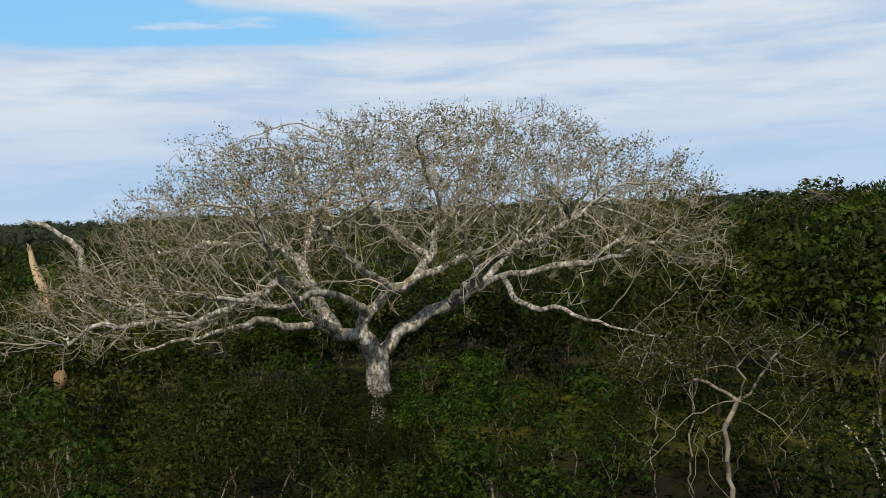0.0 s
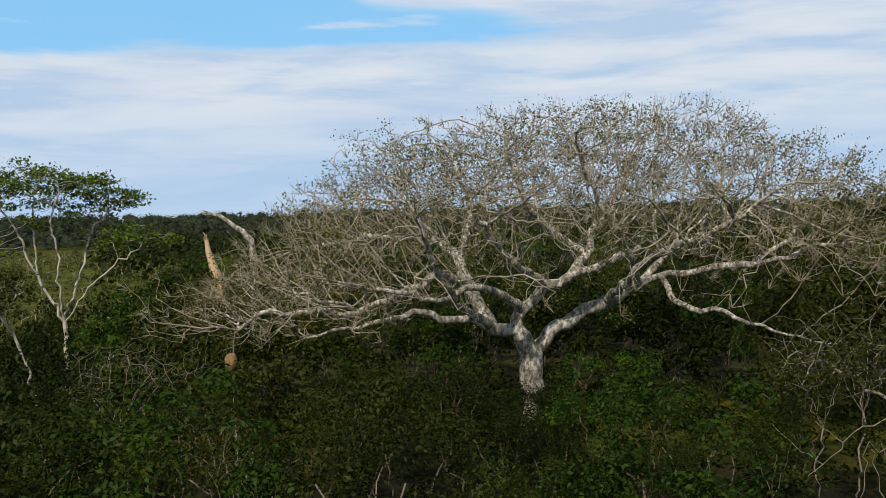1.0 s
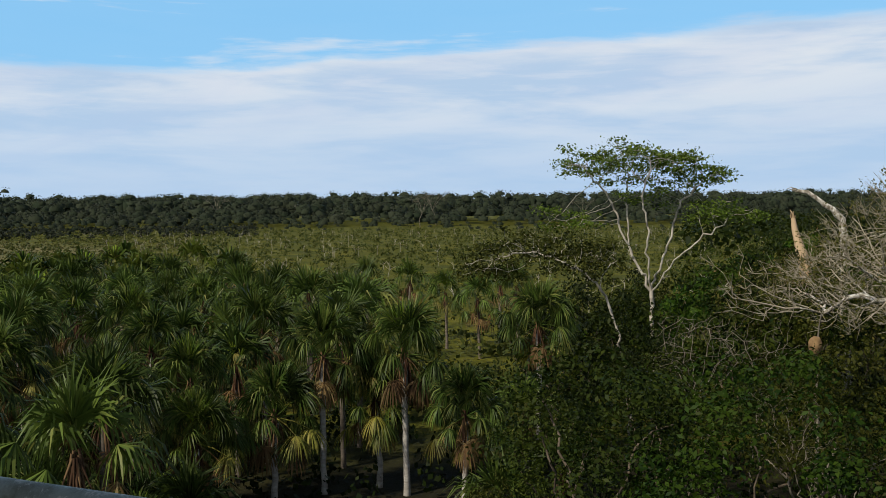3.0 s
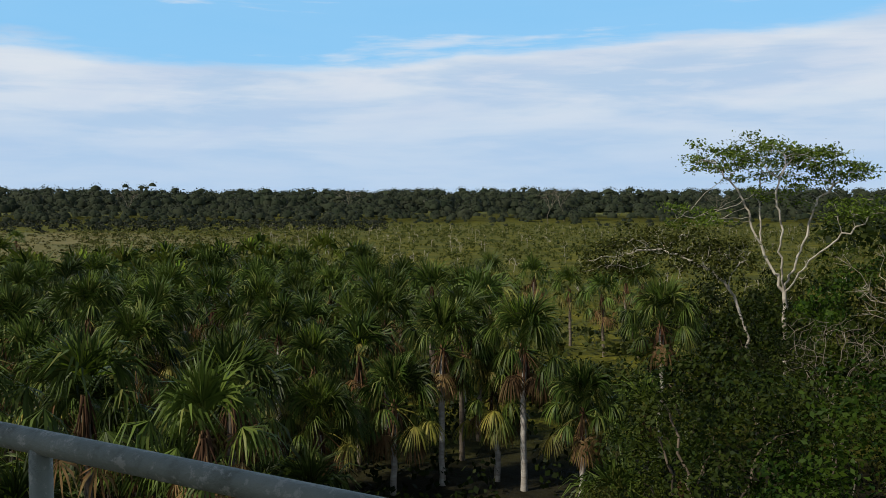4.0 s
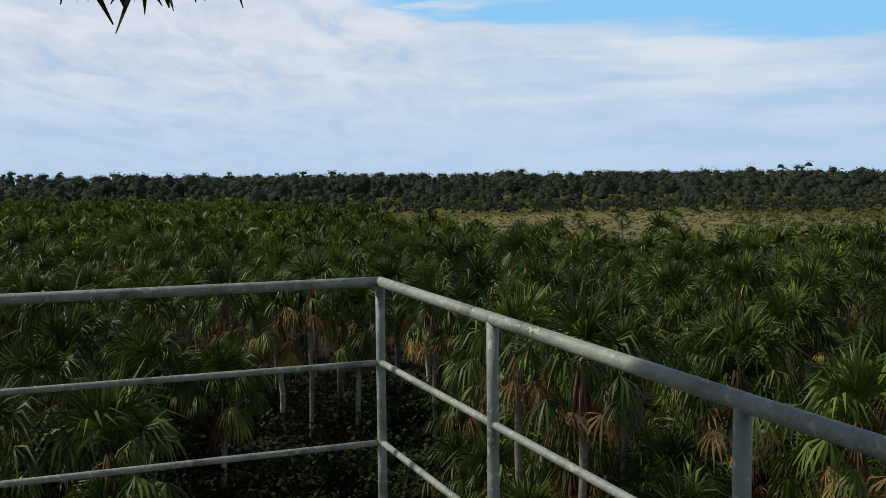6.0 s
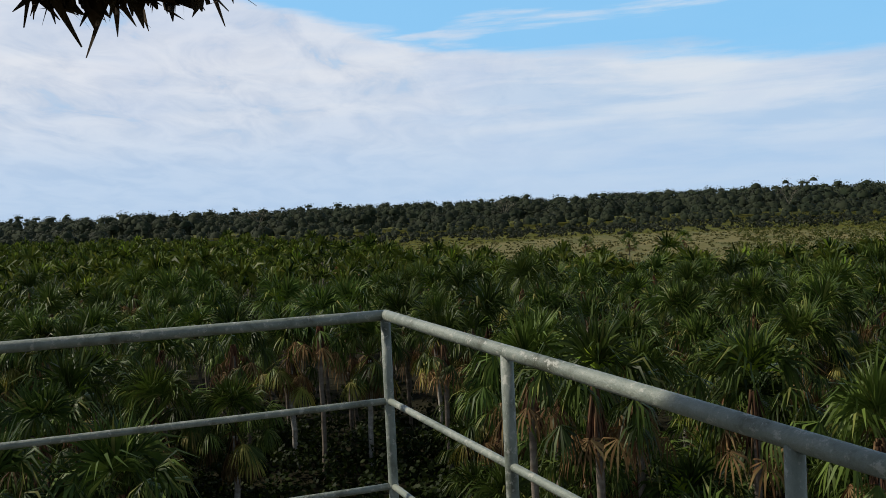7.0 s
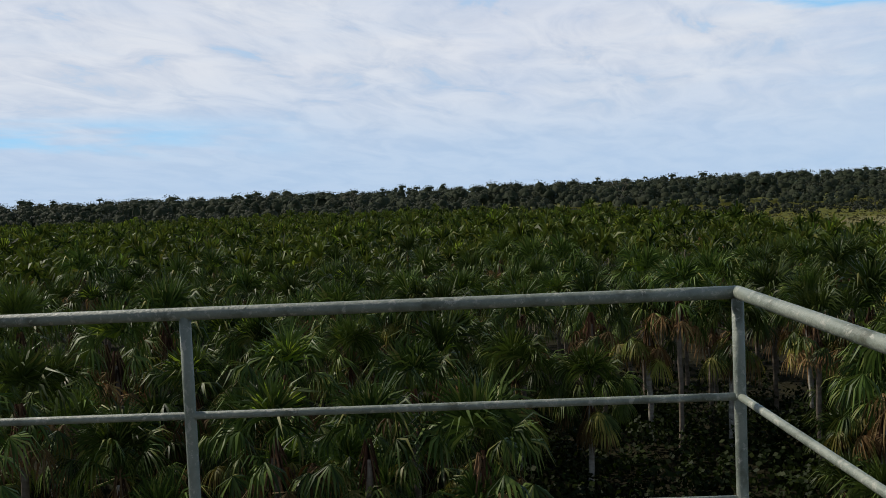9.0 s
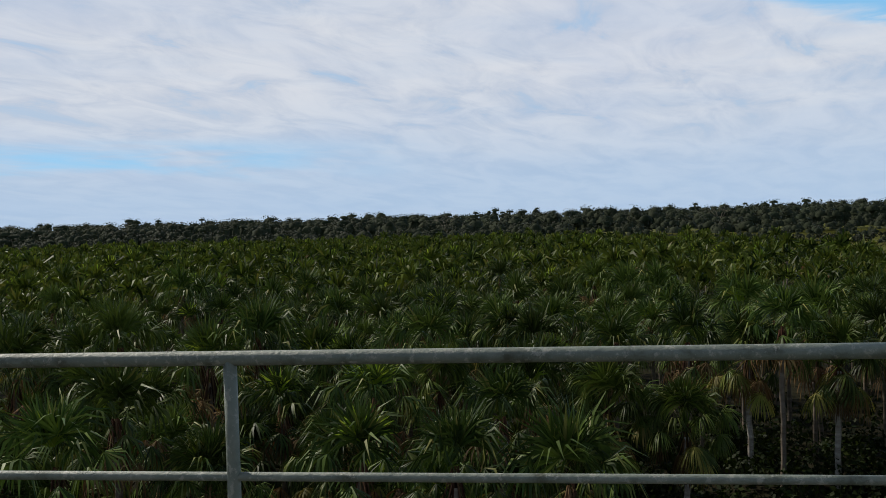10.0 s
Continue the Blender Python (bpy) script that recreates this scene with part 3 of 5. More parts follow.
def build_ceiba():
    rng = np.random.default_rng(11)
    tree = tagged(new("kapok_tree"), "huge spreading kapok tree, nearly leafless, with lichen-pale limbs", "tree")
    tree.location = CEIBA
    limbs = [
        [(-0.5, 0, -0.3), (-0.4, 0, 2.0), (-0.25, 0, 4.4), (-0.2, 0, 5.9)],
        [(-0.2, 0, 5.9), (0.9, 1, 7.3), (3.1, 2, 8.6), (4.6, 2, 9.1), (6.5, 2, 10.1), (8.0, 2, 10.7), (10.4, 1, 11.1), (13.2, 0, 11.4), (15.1, -1, 11.8), (16.4, -1, 12.6), (18.9, -2, 12.6)],
        [(6.5, 2, 10.1), (8.6, 3, 12.2), (10.8, 4, 12.9), (12.6, 5, 14.0), (14.7, 6, 16.5), (15.2, 6, 17.9)],
        [(13.2, 0, 11.4), (15.0, 1, 12.5), (16.9, 2, 14.3), (18.3, 3, 16.1), (19.5, 3, 17.7)],
        [(12.6, 5, 14.0), (12.3, 7, 16.1), (12.1, 8, 18.9)],
        [(6.5, 2, 10.1), (6.0, -1, 12.1), (5.2, -3, 13.8), (4.5, -4, 14.8), (3.6, -5, 16.7), (3.0, -6, 18.6)],
        [(8.6, 3, 12.2), (7.8, 5, 13.0), (7.9, 8, 16.3), (8.5, 10, 20.5)],
        [(8.0, 2, 10.7), (8.4, -1, 9.5), (9.9, -3, 8.9), (11.1, -4, 9.0), (12.3, -5, 8.4), (14.2, -5, 7.8), (16.8, -5, 7.3)],
        [(-0.2, 0, 5.9), (-1.0, -1, 7.7), (-0.7, -1, 8.9), (0.8, -1, 10.4), (2.4, -1, 11.0), (4.3, 0, 11.6), (6.6, 2, 12.5)],
        [(2.4, -1, 11.0), (3.4, 1, 12.2), (1.9, 1, 13.2), (0.6, 0, 14.3), (-0.3, -1, 15.6), (-0.8, -2, 17.4), (-1.3, -3, 19.4)],
        [(3.4, 1, 12.2), (3.6, 3, 13.6), (4.9, 6, 14.8), (6.3, 9, 18.0), (7.1, 11, 20.6)],
        [(-1.0, -1, 7.7), (-2.5, -1, 7.7), (-3.7, -2, 8.5), (-4.9, -3, 8.5), (-6.3, -4, 9.1), (-8.3, -6, 8.8), (-10.2, -7, 8.5), (-12.2, -8, 8.1)],
        [(-2.5, -1, 7.7), (-3.3, 0, 8.8), (-4.3, 1, 10.6), (-5.0, 2, 12.1), (-6.4, 3, 13.1), (-8.4, 4, 13.5), (-11.3, 5, 13.5), (-14.7, 6, 13.1), (-17.6, 6, 12.6)],
        [(-4.3, 1, 10.6), (-5.8, -1, 11.2), (-7.5, -3, 10.4), (-8.7, -5, 9.8), (-9.7, -6, 9.3), (-10.9, -7, 10.0), (-12.1, -8, 10.6), (-13.1, -9, 10.5)],
        [(-9.7, -6, 9.3), (-12.3, -8, 9.6), (-14.6, -9, 9.6), (-16.3, -9, 8.7)],
        [(-6.4, 3, 13.1), (-8.0, 6, 14.4), (-10.5, 8, 15.5), (-13.3, 9, 16.8)],
        [(-5.0, 2, 12.1), (-4.7, 6, 14.5), (-3.6, 9, 16.8), (-4.8, 10, 19.8)],
        [(-2.5, -1, 7.7), (-3.0, -4, 8.8), (-3.6, -7, 9.7), (-4.1, -10, 11.3), (-4.6, -12, 13.7), (-5.6, -12, 16.6)],
        [(-0.7, -1, 8.9), (-2.0, -4, 10.3), (-3.0, -6, 10.7), (-4.6, -8, 10.1), (-6.0, -10, 10.7), (-7.8, -11, 11.0)],
        [(0.8, -1, 10.4), (-0.5, -5, 11.8), (-1.4, -8, 13.2), (-2.3, -10, 15.0), (-3.2, -11, 17.4)],
        [(4.6, 2, 9.1), (6.6, -4, 11.7), (8.6, -8, 13.1), (10.7, -11, 14.2), (12.9, -12, 15.8)],
    ]
    # the crown: a wide flattened dome, steeper to one side and drooping to the other
    n = 7200
    r = 21.6 * np.sqrt(rng.uniform(0, 1, n))
    a = rng.uniform(0, 2 * np.pi, n)
    x, y = r * np.cos(a), r * np.sin(a) * 0.86
    edge_x = (-22.0, -19.0, -16.4, -13.0, -8.3, -4.7, 0.0, 5.2, 10.8, 13.9, 18.7, 20.0, 22.1)
    edge_z = (9.0, 11.5, 14.0, 16.9, 19.4, 20.2, 20.8, 21.0, 20.7, 19.0, 17.4, 15.8, 13.4)
    rim = np.interp(x, (-22, -6, 6, 22), (8.2, 10.5, 12.0, 12.4))
    deep = np.sqrt(np.maximum(1 - (y / np.maximum(18.6 * np.sqrt(np.maximum(1 - (x / 22.2) ** 2, 0)), 0.5)) ** 2, 0))
    top = rim + (np.interp(x, edge_x, edge_z) - rim) * (0.25 + 0.75 * deep)
    z = top - rng.exponential(1.5, n) - rng.uniform(0, 1, n) ** 2 * 4.5
    keep = z > np.where(x < -6, 8.0, 10.2)
    pts = np.stack([x, y, z], 1)[keep]
    low = np.stack([rng.uniform(-21, -7, 420), rng.uniform(-13, -1, 420), rng.uniform(8.0, 11.5, 420)], 1)
    pts = np.concatenate([pts, low])
    nodes, parents, owner, seeds = grow(limbs, pts, rng, 0.60, 7.0, 0.70, 75, 0.10, (0.5, 0, 5.0), 0.6)
    rad, tips = thickness(parents, 0.019, 2.1)
    out = np.linalg.norm(nodes - np.array((0.2, 0, 6.0)), axis=1)
    rad[:seeds] = np.maximum(rad[:seeds], np.clip(0.37 - 0.020 * out[:seeds], 0.06, 0.37))
    rad = np.minimum(rad, np.where(out < 2.2, 0.85, 0.42))
    flare = np.exp(-np.maximum(nodes[:, 2], 0) / 1.2) * (np.hypot(nodes[:, 0], nodes[:, 1]) < 2)
    rad = rad * (1 + 0.8 * flare)
    thick = 0.05
    for k in range(len(limbs)):
        name = "limb" if k else "trunk"
        if not ((owner == k) & (rad >= thick) & (parents >= 0)).any():
            continue
        part(name, np_mesh(name, *skin(nodes, parents, rad, thin=thick, only=owner == k), BARK_PALE, True), tree, "grey bark patched with pale lichen")
    small = rad < thick
    i = np.nonzero(small & (parents >= 0))[0]
    chunks = []
    for lo, hi, sides in ((0, 0.03, 3), (0.03, thick, 4)):
        s = i[(rad[i] >= lo) & (rad[i] < hi)]
        if len(s):
            chunks.append(tubes(nodes[parents[s]], nodes[s], np.minimum(rad[parents[s]], rad[s] * 1.4), rad[s], sides))
    # upturned end twigs
    far = np.repeat(nodes[tips], 6, axis=0)
    out = unit(far - np.array((0, 0, 6.0)))
    way = unit(out + rng.normal(0, 0.62, far.shape) + (0, 0, 0.4))
    end = far + way * rng.uniform(0.3, 1.05, (len(far), 1))
    chunks.append(tubes(far, end, np.full(len(far), 0.017), np.full(len(far), 0.007), 3))
    tagged(part("fine_branching", np_mesh("fine_branching", *join(chunks), TWIG), tree, "fine pale bare twigs"), kind="stuff")
    pick = rng.uniform(0, 1, len(end)) < 1.3 * (0.45 + np.array([noise.noise(Vector(p) * 0.22) for p in end]))
    v, q = leaves(end[pick] - np.array((0, 0, 0.25)), 9, (0.36, 0.36, 0.18), 0.092, rng, 0.0)
    tagged(part("foliage", np_mesh("foliage", v, q, LEAF_CEIBA), tree, "sparse olive leaves near the branch ends"), kind="stuff")


build_ceiba()


# ---- broad-leaved trees ----
def billows(rng, heart, wide, half, clumps, per, size):
    """A crown of leafy billows with dark gaps between; the leaves face outwards from each billow."""
    d = unit(rng.normal(0, 1, (clumps * 4, 3)))
    d = d[d[:, 2] > -0.45][:clumps]
    mid = np.asarray(heart) + d * rng.uniform(0.5, 0.82, (len(d), 1)) * np.array((wide, wide, half))
    r = wide * rng.uniform(0.22, 0.40, len(d))
    w = unit(rng.normal(0, 1, (len(d), per, 3)) + (0, 0, 0.35))
    dents = 0.86 + 0.22 * np.sin(w[:, :, 0] * 6 + mid[:, None, 0] * 3) * np.sin(w[:, :, 1] * 6 + mid[:, None, 1] * 3)
    c = (mid[:, None] + w * (dents * rng.uniform(0.62, 1.06, dents.shape) * r[:, None])[:, :, None] * np.array((1, 1, 0.72))).reshape(-1, 3)
    nrm = unit(w.reshape(-1, 3) + rng.normal(0, 0.5, c.shape) + (0, 0, 0.25))
    u = unit(np.cross(nrm, rng.normal(0, 1, c.shape)))
    v = np.cross(nrm, u)
    k = size * rng.uniform(0.6, 1.35, (len(c), 1))
    fold = nrm * k * 0.16
    verts = np.stack([c - u * k * 0.85, c - v * k * 0.42 + fold, c + u * k * 0.85, c + v * k * 0.42 + fold], 1).reshape(-1, 3)
    return mid, (verts, np.arange(len(verts)).reshape(-1, 4))


def make_tree(name, label, seed, height, crown, base, tips, per_tip, leaf, leaf_size, bark, group="", trunk=0.0, flat=0.75, spread=(0.36, 0.36, 0.22), lean=0.4, tip=0.014, clumps=0):
    """A tree with a crooked trunk, limbs and a crown of leaf clumps with gaps."""
    rng = np.random.default_rng(seed)
    tree = tagged(new(name), label, "tree", group)
    top = height - base
    k = rng.integers(3, 6)
    fork = np.array((rng.normal(0, lean), rng.normal(0, lean), base * rng.uniform(0.75, 1.0)))
    limbs = [[(0, 0, -0.3), (rng.normal(0, lean * 0.5), rng.normal(0, lean * 0.5), base * 0.5), tuple(fork)]]
    for j in range(k):
        a = 2 * np.pi * (j + rng.uniform(-0.3, 0.3)) / k
        limbs.append([tuple(fork), (fork[0] + math.cos(a) * crown * 0.35, fork[1] + math.sin(a) * crown * 0.35, base + top * rng.uniform(0.25, 0.5)),
                      (fork[0] + math.cos(a) * crown * 0.7, fork[1] + math.sin(a) * crown * 0.7, base + top * rng.uniform(0.45, 0.8))])
    d = unit(rng.normal(0, 1, (tips * 3, 3)))
    rr = rng.uniform(0.35, 1.0, tips * 3) ** 0.4
    lump = np.array([0.8 + 0.55 * noise.noise(Vector(p) * 2.0 + Vector((seed, 0, 0))) for p in d])
    p = d * (rr * lump)[:, None] * np.array((crown, crown, top * 0.5)) + np.array((fork[0], fork[1], base + top * 0.5))
    p = p[(d[:, 2] > -flat)][:tips]
    crown_mesh = None
    if clumps:
        mid, crown_mesh = billows(rng, (fork[0], fork[1], base + top * 0.5), crown, top * 0.55, clumps, per_tip, leaf_size)
        p = np.repeat(mid, 4, axis=0) + rng.normal(0, crown * 0.13, (len(mid) * 4, 3))
    nodes, parents, _, _ = grow(limbs, p, rng, max(0.35, crown * 0.12), crown * 1.5, max(0.3, crown * 0.13), 40, 0.1)
    rad, ends = thickness(parents, tip, 2.2)
    if trunk:
        rad = np.minimum(rad * trunk / rad[0], trunk)
    part("trunk", np_mesh("trunk", *skin(nodes, parents, rad, thin=0.03 if per_tip > 10 else 0.0), bark, True), tree)
    if crown_mesh:
        part("crown", np_mesh("crown", *crown_mesh, leaf), tree)
    elif per_tip:
        part("crown", np_mesh("crown", *leaves(nodes[ends], per_tip, spread, leaf_size, rng, 0.45, heart=(fork[0], fork[1], base + top * 0.35)), leaf), tree)
    return tree


rng_plan = random.Random(21)
FOREST = "broad-leaved forest trees"
kinds = [
    make_tree("forest_tree", "dense dark green broad-leaved tree in the forest", 31, 9.0, 3.6, 1.4, 90, 160, LEAF_DARK, 0.112, BARK_BROWN, FOREST, clumps=24),
    make_tree("forest_tree", "bright green leafy tree in the forest", 32, 9.0, 3.3, 1.2, 90, 165, LEAF_BRIGHT, 0.11, BARK_BROWN, FOREST, clumps=22),
    make_tree("forest_tree", "olive-green tree with a loose open crown", 33, 9.5, 3.9, 2.0, 90, 125, LEAF_OLIVE, 0.105, BARK_GREY, FOREST, clumps=26),
    make_tree("forest_tree", "dark green tree with an uneven crown", 34, 10.0, 4.2, 1.6, 90, 145, LEAF_DARK, 0.12, BARK_BROWN, FOREST, clumps=28),
    make_tree("forest_tree", "thin olive tree with pale stems", 35, 8.5, 3.0, 3.0, 150, 16, LEAF_OLIVE, 0.12, BARK_WHITE, FOREST),
    make_tree("forest_tree", "tall dark green tree in the forest behind", 36, 9.0, 3.4, 1.2, 80, 56, LEAF_DARK, 0.21, BARK_BROWN, FOREST, clumps=24),
    make_tree("forest_tree", "tall olive-green tree in the forest behind", 37, 9.0, 3.5, 1.2, 80, 56, LEAF_OLIVE, 0.20, BARK_BROWN, FOREST, clumps=24),
    make_tree("forest_tree", "tall bright green tree in the forest behind", 38, 9.0, 3.3, 1.2, 80, 56, LEAF_BRIGHT, 0.20, BARK_BROWN, FOREST, clumps=22),
]
HIGH = [9.0, 9.0, 9.5, 10.0, 8.5, 9.0, 9.0, 9.0]
first_use = [True] * len(kinds)


def plant(kind, b, d, top, wide=1.0):
    """A tree of that kind whose top reaches the height top."""
    s = top / HIGH[kind]
    m = Matrix.Translation(bearing(b, d)) @ Matrix.Rotation(rng_plan.uniform(0, 6.28), 4, "Z")
    ob = kinds[kind]
    if first_use[kind]:
        first_use[kind] = False
        ob.matrix_basis = m
    else:
        ob = copy_thing(ob, m)
    ob.scale = (s * wide, s * wide, s)
    return ob


def canopy_limit(b):
    """How high the near forest may reach, in degrees against the horizon, by bearing."""
    marks = ((-32, -6.0), (-24, -6.0), (-17, -7.5), (-10, -7.5), (-4, -7.5), (0, -8.0), (3, -11.0), (6, -11.0), (8, -8.5), (14, -7.8), (22, -7.0), (27, -7.0), (30, -5.6), (36, -6.2), (38, -9.0), (41, -14.5), (44, -15.5))
    for (b0, e0), (b1, e1) in zip(marks, marks[1:]):
        if b0 <= b <= b1:
            return e0 + (e1 - e0) * (b - b0) / (b1 - b0)
    return -16.0


def build_forest():
    # the near slope in front of the great tree
    taken = []
    for kind, b, d, top, wide in ((3, 4.3, 52, 5.6, 1.6), (0, 4.9, 54.6, 5.4, 1.25), (3, 3.5, 50, 4.4, 1.2), (5, -15.4, 140, 19.2, 1.5), (5, -18.4, 150, 18.4, 1.3), (6, -21.5, 145, 18.8, 1.4), (1, -4.6, 39, 5.4, 0.9), (6, 24.2, 67, 12.0, 0.85), (5, 23.2, 63, 10.2, 0.8), (6, 25.2, 60, 9.6, 0.85), (5, 21.6, 69, 11.4, 0.8), (2, 22.6, 41, 7.6, 0.7), (0, 6.4, 49, 5.4, 1.5), (1, 0.6, 47, 8.2, 0.95), (1, -2.6, 45, 8.6, 0.9), (3, 8.8, 49, 7.6, 1.0), (0, 3.0, 44, 5.2, 1.1), (2, -5.5, 42, 7.4, 1.0)):
        taken.append(bearing(b, d))
        plant(kind, b, d, top, wide)
    # low growth round the flat-topped tree
    for b, d, top in ((25.5, 66, 10.6), (28.0, 72, 10.4), (30.2, 64, 9.4), (33.8, 66, 9.2), (35.8, 70, 9.4), (38.0, 62, 8.0), (37.0, 54, 7.8), (26.8, 60, 9.2), (31.8, 58, 8.8), (34.6, 56, 8.6), (39.4, 70, 8.6), (29.0, 84, 11.6), (24.0, 82, 12.2), (36.6, 84, 9.4)):
        taken.append(bearing(b, d))
        plant(rng_plan.choice((5, 6, 7, 5)), b, d, top, rng_plan.uniform(0.85, 1.2))
    for _ in range(260):
        b, d = rng_plan.uniform(22.0, 38.5), rng_plan.uniform(58, 98)
        p = bearing(b, d)
        if any((p - q).length < 4.8 for q in taken) or (p - bearing(32.4, 70)).length < 2.5:
            continue
        e = -2.0 - 0.22 * max(0.0, b - 27) - abs(rng_plan.gauss(0, 1.0)) - (1.6 if b < 26 and d < 78 else 0)
        taken.append(p)
        plant(rng_plan.choice((5, 6, 7, 6)), b, d, max(5.0, min(EYE + d * math.tan(radians(e)), 12.6)), rng_plan.uniform(0.85, 1.15))
    for _ in range(900):
        b, d = rng_plan.uniform(-34, 43), rng_plan.uniform(27, 55)
        p = bearing(b, d)
        if any((p - q).length < 5.3 for q in taken) or -25 < b < -10.5 and d < 42:
            continue
        e = canopy_limit(b) - abs(rng_plan.gauss(0, 1.6))
        top = EYE + d * math.tan(radians(e))
        if top < 3.0:
            continue
        taken.append(p)
        plant(rng_plan.choices(range(5), (4, 3, 3, 3, 1))[0], b, d, min(top, 10.5), rng_plan.uniform(0.8, 1.2))
    # higher forest beside and behind the great tree
    for _ in range(1100):
        b, d = rng_plan.uniform(-36, 27), rng_plan.uniform(60, 150)
        p = bearing(b, d)
        gap = 4.4 if d < 95 else 6.4
        if any((p - q).length < gap for q in taken) or (p - Vector(CEIBA)).length < 4:
            continue
        lift = max(0.0, min(1.0, (-9 - b) / 14))
        e = -3.7 + 4.4 * lift + 3.2 * min(1, (d - 60) / 75) * (1 - 0.6 * lift) - abs(rng_plan.gauss(0, 0.7))
        if b > 12:
            e -= 0.3
        top = EYE + d * math.tan(radians(e))
        taken.append(p)
        plant(rng_plan.choices((5, 6, 7), (5, 3, 2))[0], b, d, max(6.0, min(top, 20)), rng_plan.uniform(0.8, 1.1))


build_forest()


# ---- palms ----
def fan_leaf(rng, up, petiole, blade, count, width, sag, half=140.0, segments=2, stalk=True):
    """One fan leaf that leaves the crown along +x at up degrees: a stalk, and a round blade of narrow leaflets that bend down with their weight."""
    chunks = []
    e = radians(up)
    axis, nrm = np.array((math.cos(e), 0, math.sin(e))), np.array((-math.sin(e), 0, math.cos(e)))
    hub = axis * petiole - np.array((0, 0, 0.10 * petiole * math.cos(e)))
    if stalk:
        line = np.array([(0, 0, 0), axis * petiole * 0.55, hub], float)
        chunks.append(tubes(line[:-1], line[1:], np.array((0.035, 0.024)), np.array((0.024, 0.014)), 4))
    a = np.radians(np.linspace(-half, half, count)) + rng.normal(0, 0.04, count)
    L = blade * (0.80 + 0.20 * np.cos(a * 0.6)) * rng.uniform(0.84, 1.08, count)
    way = unit(np.cos(a)[:, None] * axis + np.sin(a)[:, None] * np.array((0, 1.0, 0)) - nrm * (0.30 * np.abs(np.sin(a)) + rng.normal(0, 0.10, count))[:, None])
    bend = (sag * rng.uniform(0.7, 1.3, count))[:, None]
    p = hub + way * 0.04
    pts, dirs = [p], [way]
    for k in range(1, segments + 1):
        d = unit(way - np.array((0, 0, 1.0)) * bend * ((k - 0.5) / segments) ** 1.3 * 1.7)
        p = p + d * (L / segments)[:, None]
        pts.append(p)
        dirs.append(d)
    rows = []
    for k, (p, d) in enumerate(zip(pts, dirs)):
        w = width * (0.35 if k == 0 else 1.0 if k < segments else 0.15 if segments > 1 else 0.55)
        side = unit(np.cross(d, nrm) + 1e-4) * w
        rows += [p - side + nrm * w * 0.5, p + side]
    verts = np.stack(rows, 1).reshape(-1, 3)
    m = len(rows)
    base = (np.arange(count) * m)[:, None]
    chunks.append((verts, np.concatenate([base + np.array([2 * k, 2 * k + 1, 2 * k + 3, 2 * k + 2]) for k in range(segments)])))
    return join(chunks)


def moved(chunk, m):
    v, q = chunk
    a = np.array(m)
    return v @ a[:3, :3].T + a[:3, 3], q


def trunk_mesh(rng, h, r, mat):
    n = 9
    z = np.linspace(-0.3, h, n)
    off = np.cumsum(rng.normal(0, 0.035, (n, 2)), axis=0)
    off -= off[-1]
    sides = 10
    ang = np.arange(sides) * 2 * np.pi / sides
    rad = r * (1 + 0.25 * np.exp(-np.maximum(z, 0) / 0.4) + rng.normal(0, 0.03, n))
    verts = np.stack([off[:, 0, None] + rad[:, None] * np.cos(ang), off[:, 1, None] + rad[:, None] * np.sin(ang), np.repeat(z[:, None], sides, 1)], 2).reshape(-1, 3)
    i = np.arange(sides)
    face = np.stack([i, (i + 1) % sides, (i + 1) % sides + sides, i + sides], 1)
    return np_mesh("trunk", verts, ((np.arange(n - 1) * sides)[:, None, None] + face[None]).reshape(-1, 4), mat, True)


rng_leaf = np.random.default_rng(41)
# leaves by age, from the standing young to the hanging old: degrees up, half the fan's spread, sag, stalk, blade
AGES = ((86, 46, 0.22, 0.90, 1.25), (76, 72, 0.45, 1.15, 1.35), (64, 100, 0.80, 1.40, 1.42), (48, 125, 1.10, 1.60, 1.42), (30, 145, 1.35, 1.75, 1.38), (8, 155, 1.5, 1.70, 1.30), (-16, 155, 1.7, 1.50, 1.20))


def aged_leaf(rng, age, count, width, segments, stalk, blade=1.0):
    up, half, sag, petiole, size = AGES[age]
    return fan_leaf(rng, up, petiole, size * blade, max(5, int(count * (0.55 + 0.45 * half / 155))), width, sag, half, segments, stalk)


GREEN_LEAF = [[np_mesh("leaf", *aged_leaf(rng_leaf, k, 40, 0.029, 3, True), PALM) for _ in range(2)] for k in range(7)]
YELLOW_LEAF = [np_mesh("leaf", *fan_leaf(rng_leaf, -6 - 14 * k, 1.7 + 0.2 * k, 1.2, 36, 0.027, 1.3, 155, 4), PALM_YELLOW) for k in range(3)]
DEAD_LEAF = [np_mesh("dead_leaf", *fan_leaf(rng_leaf, -30 - 14 * k, 1.5 - 0.2 * k, 1.2, 28, 0.026, 1.9, 130, 4), PALM_OLD) for k in range(3)]
SPEAR = [np_mesh("spear_leaf", *fan_leaf(rng_leaf, 84, 0.8, 1.35, 22, 0.03, 0.12, 44, 2), PALM_YOUNG)]
CROWN_LEAVES = 28


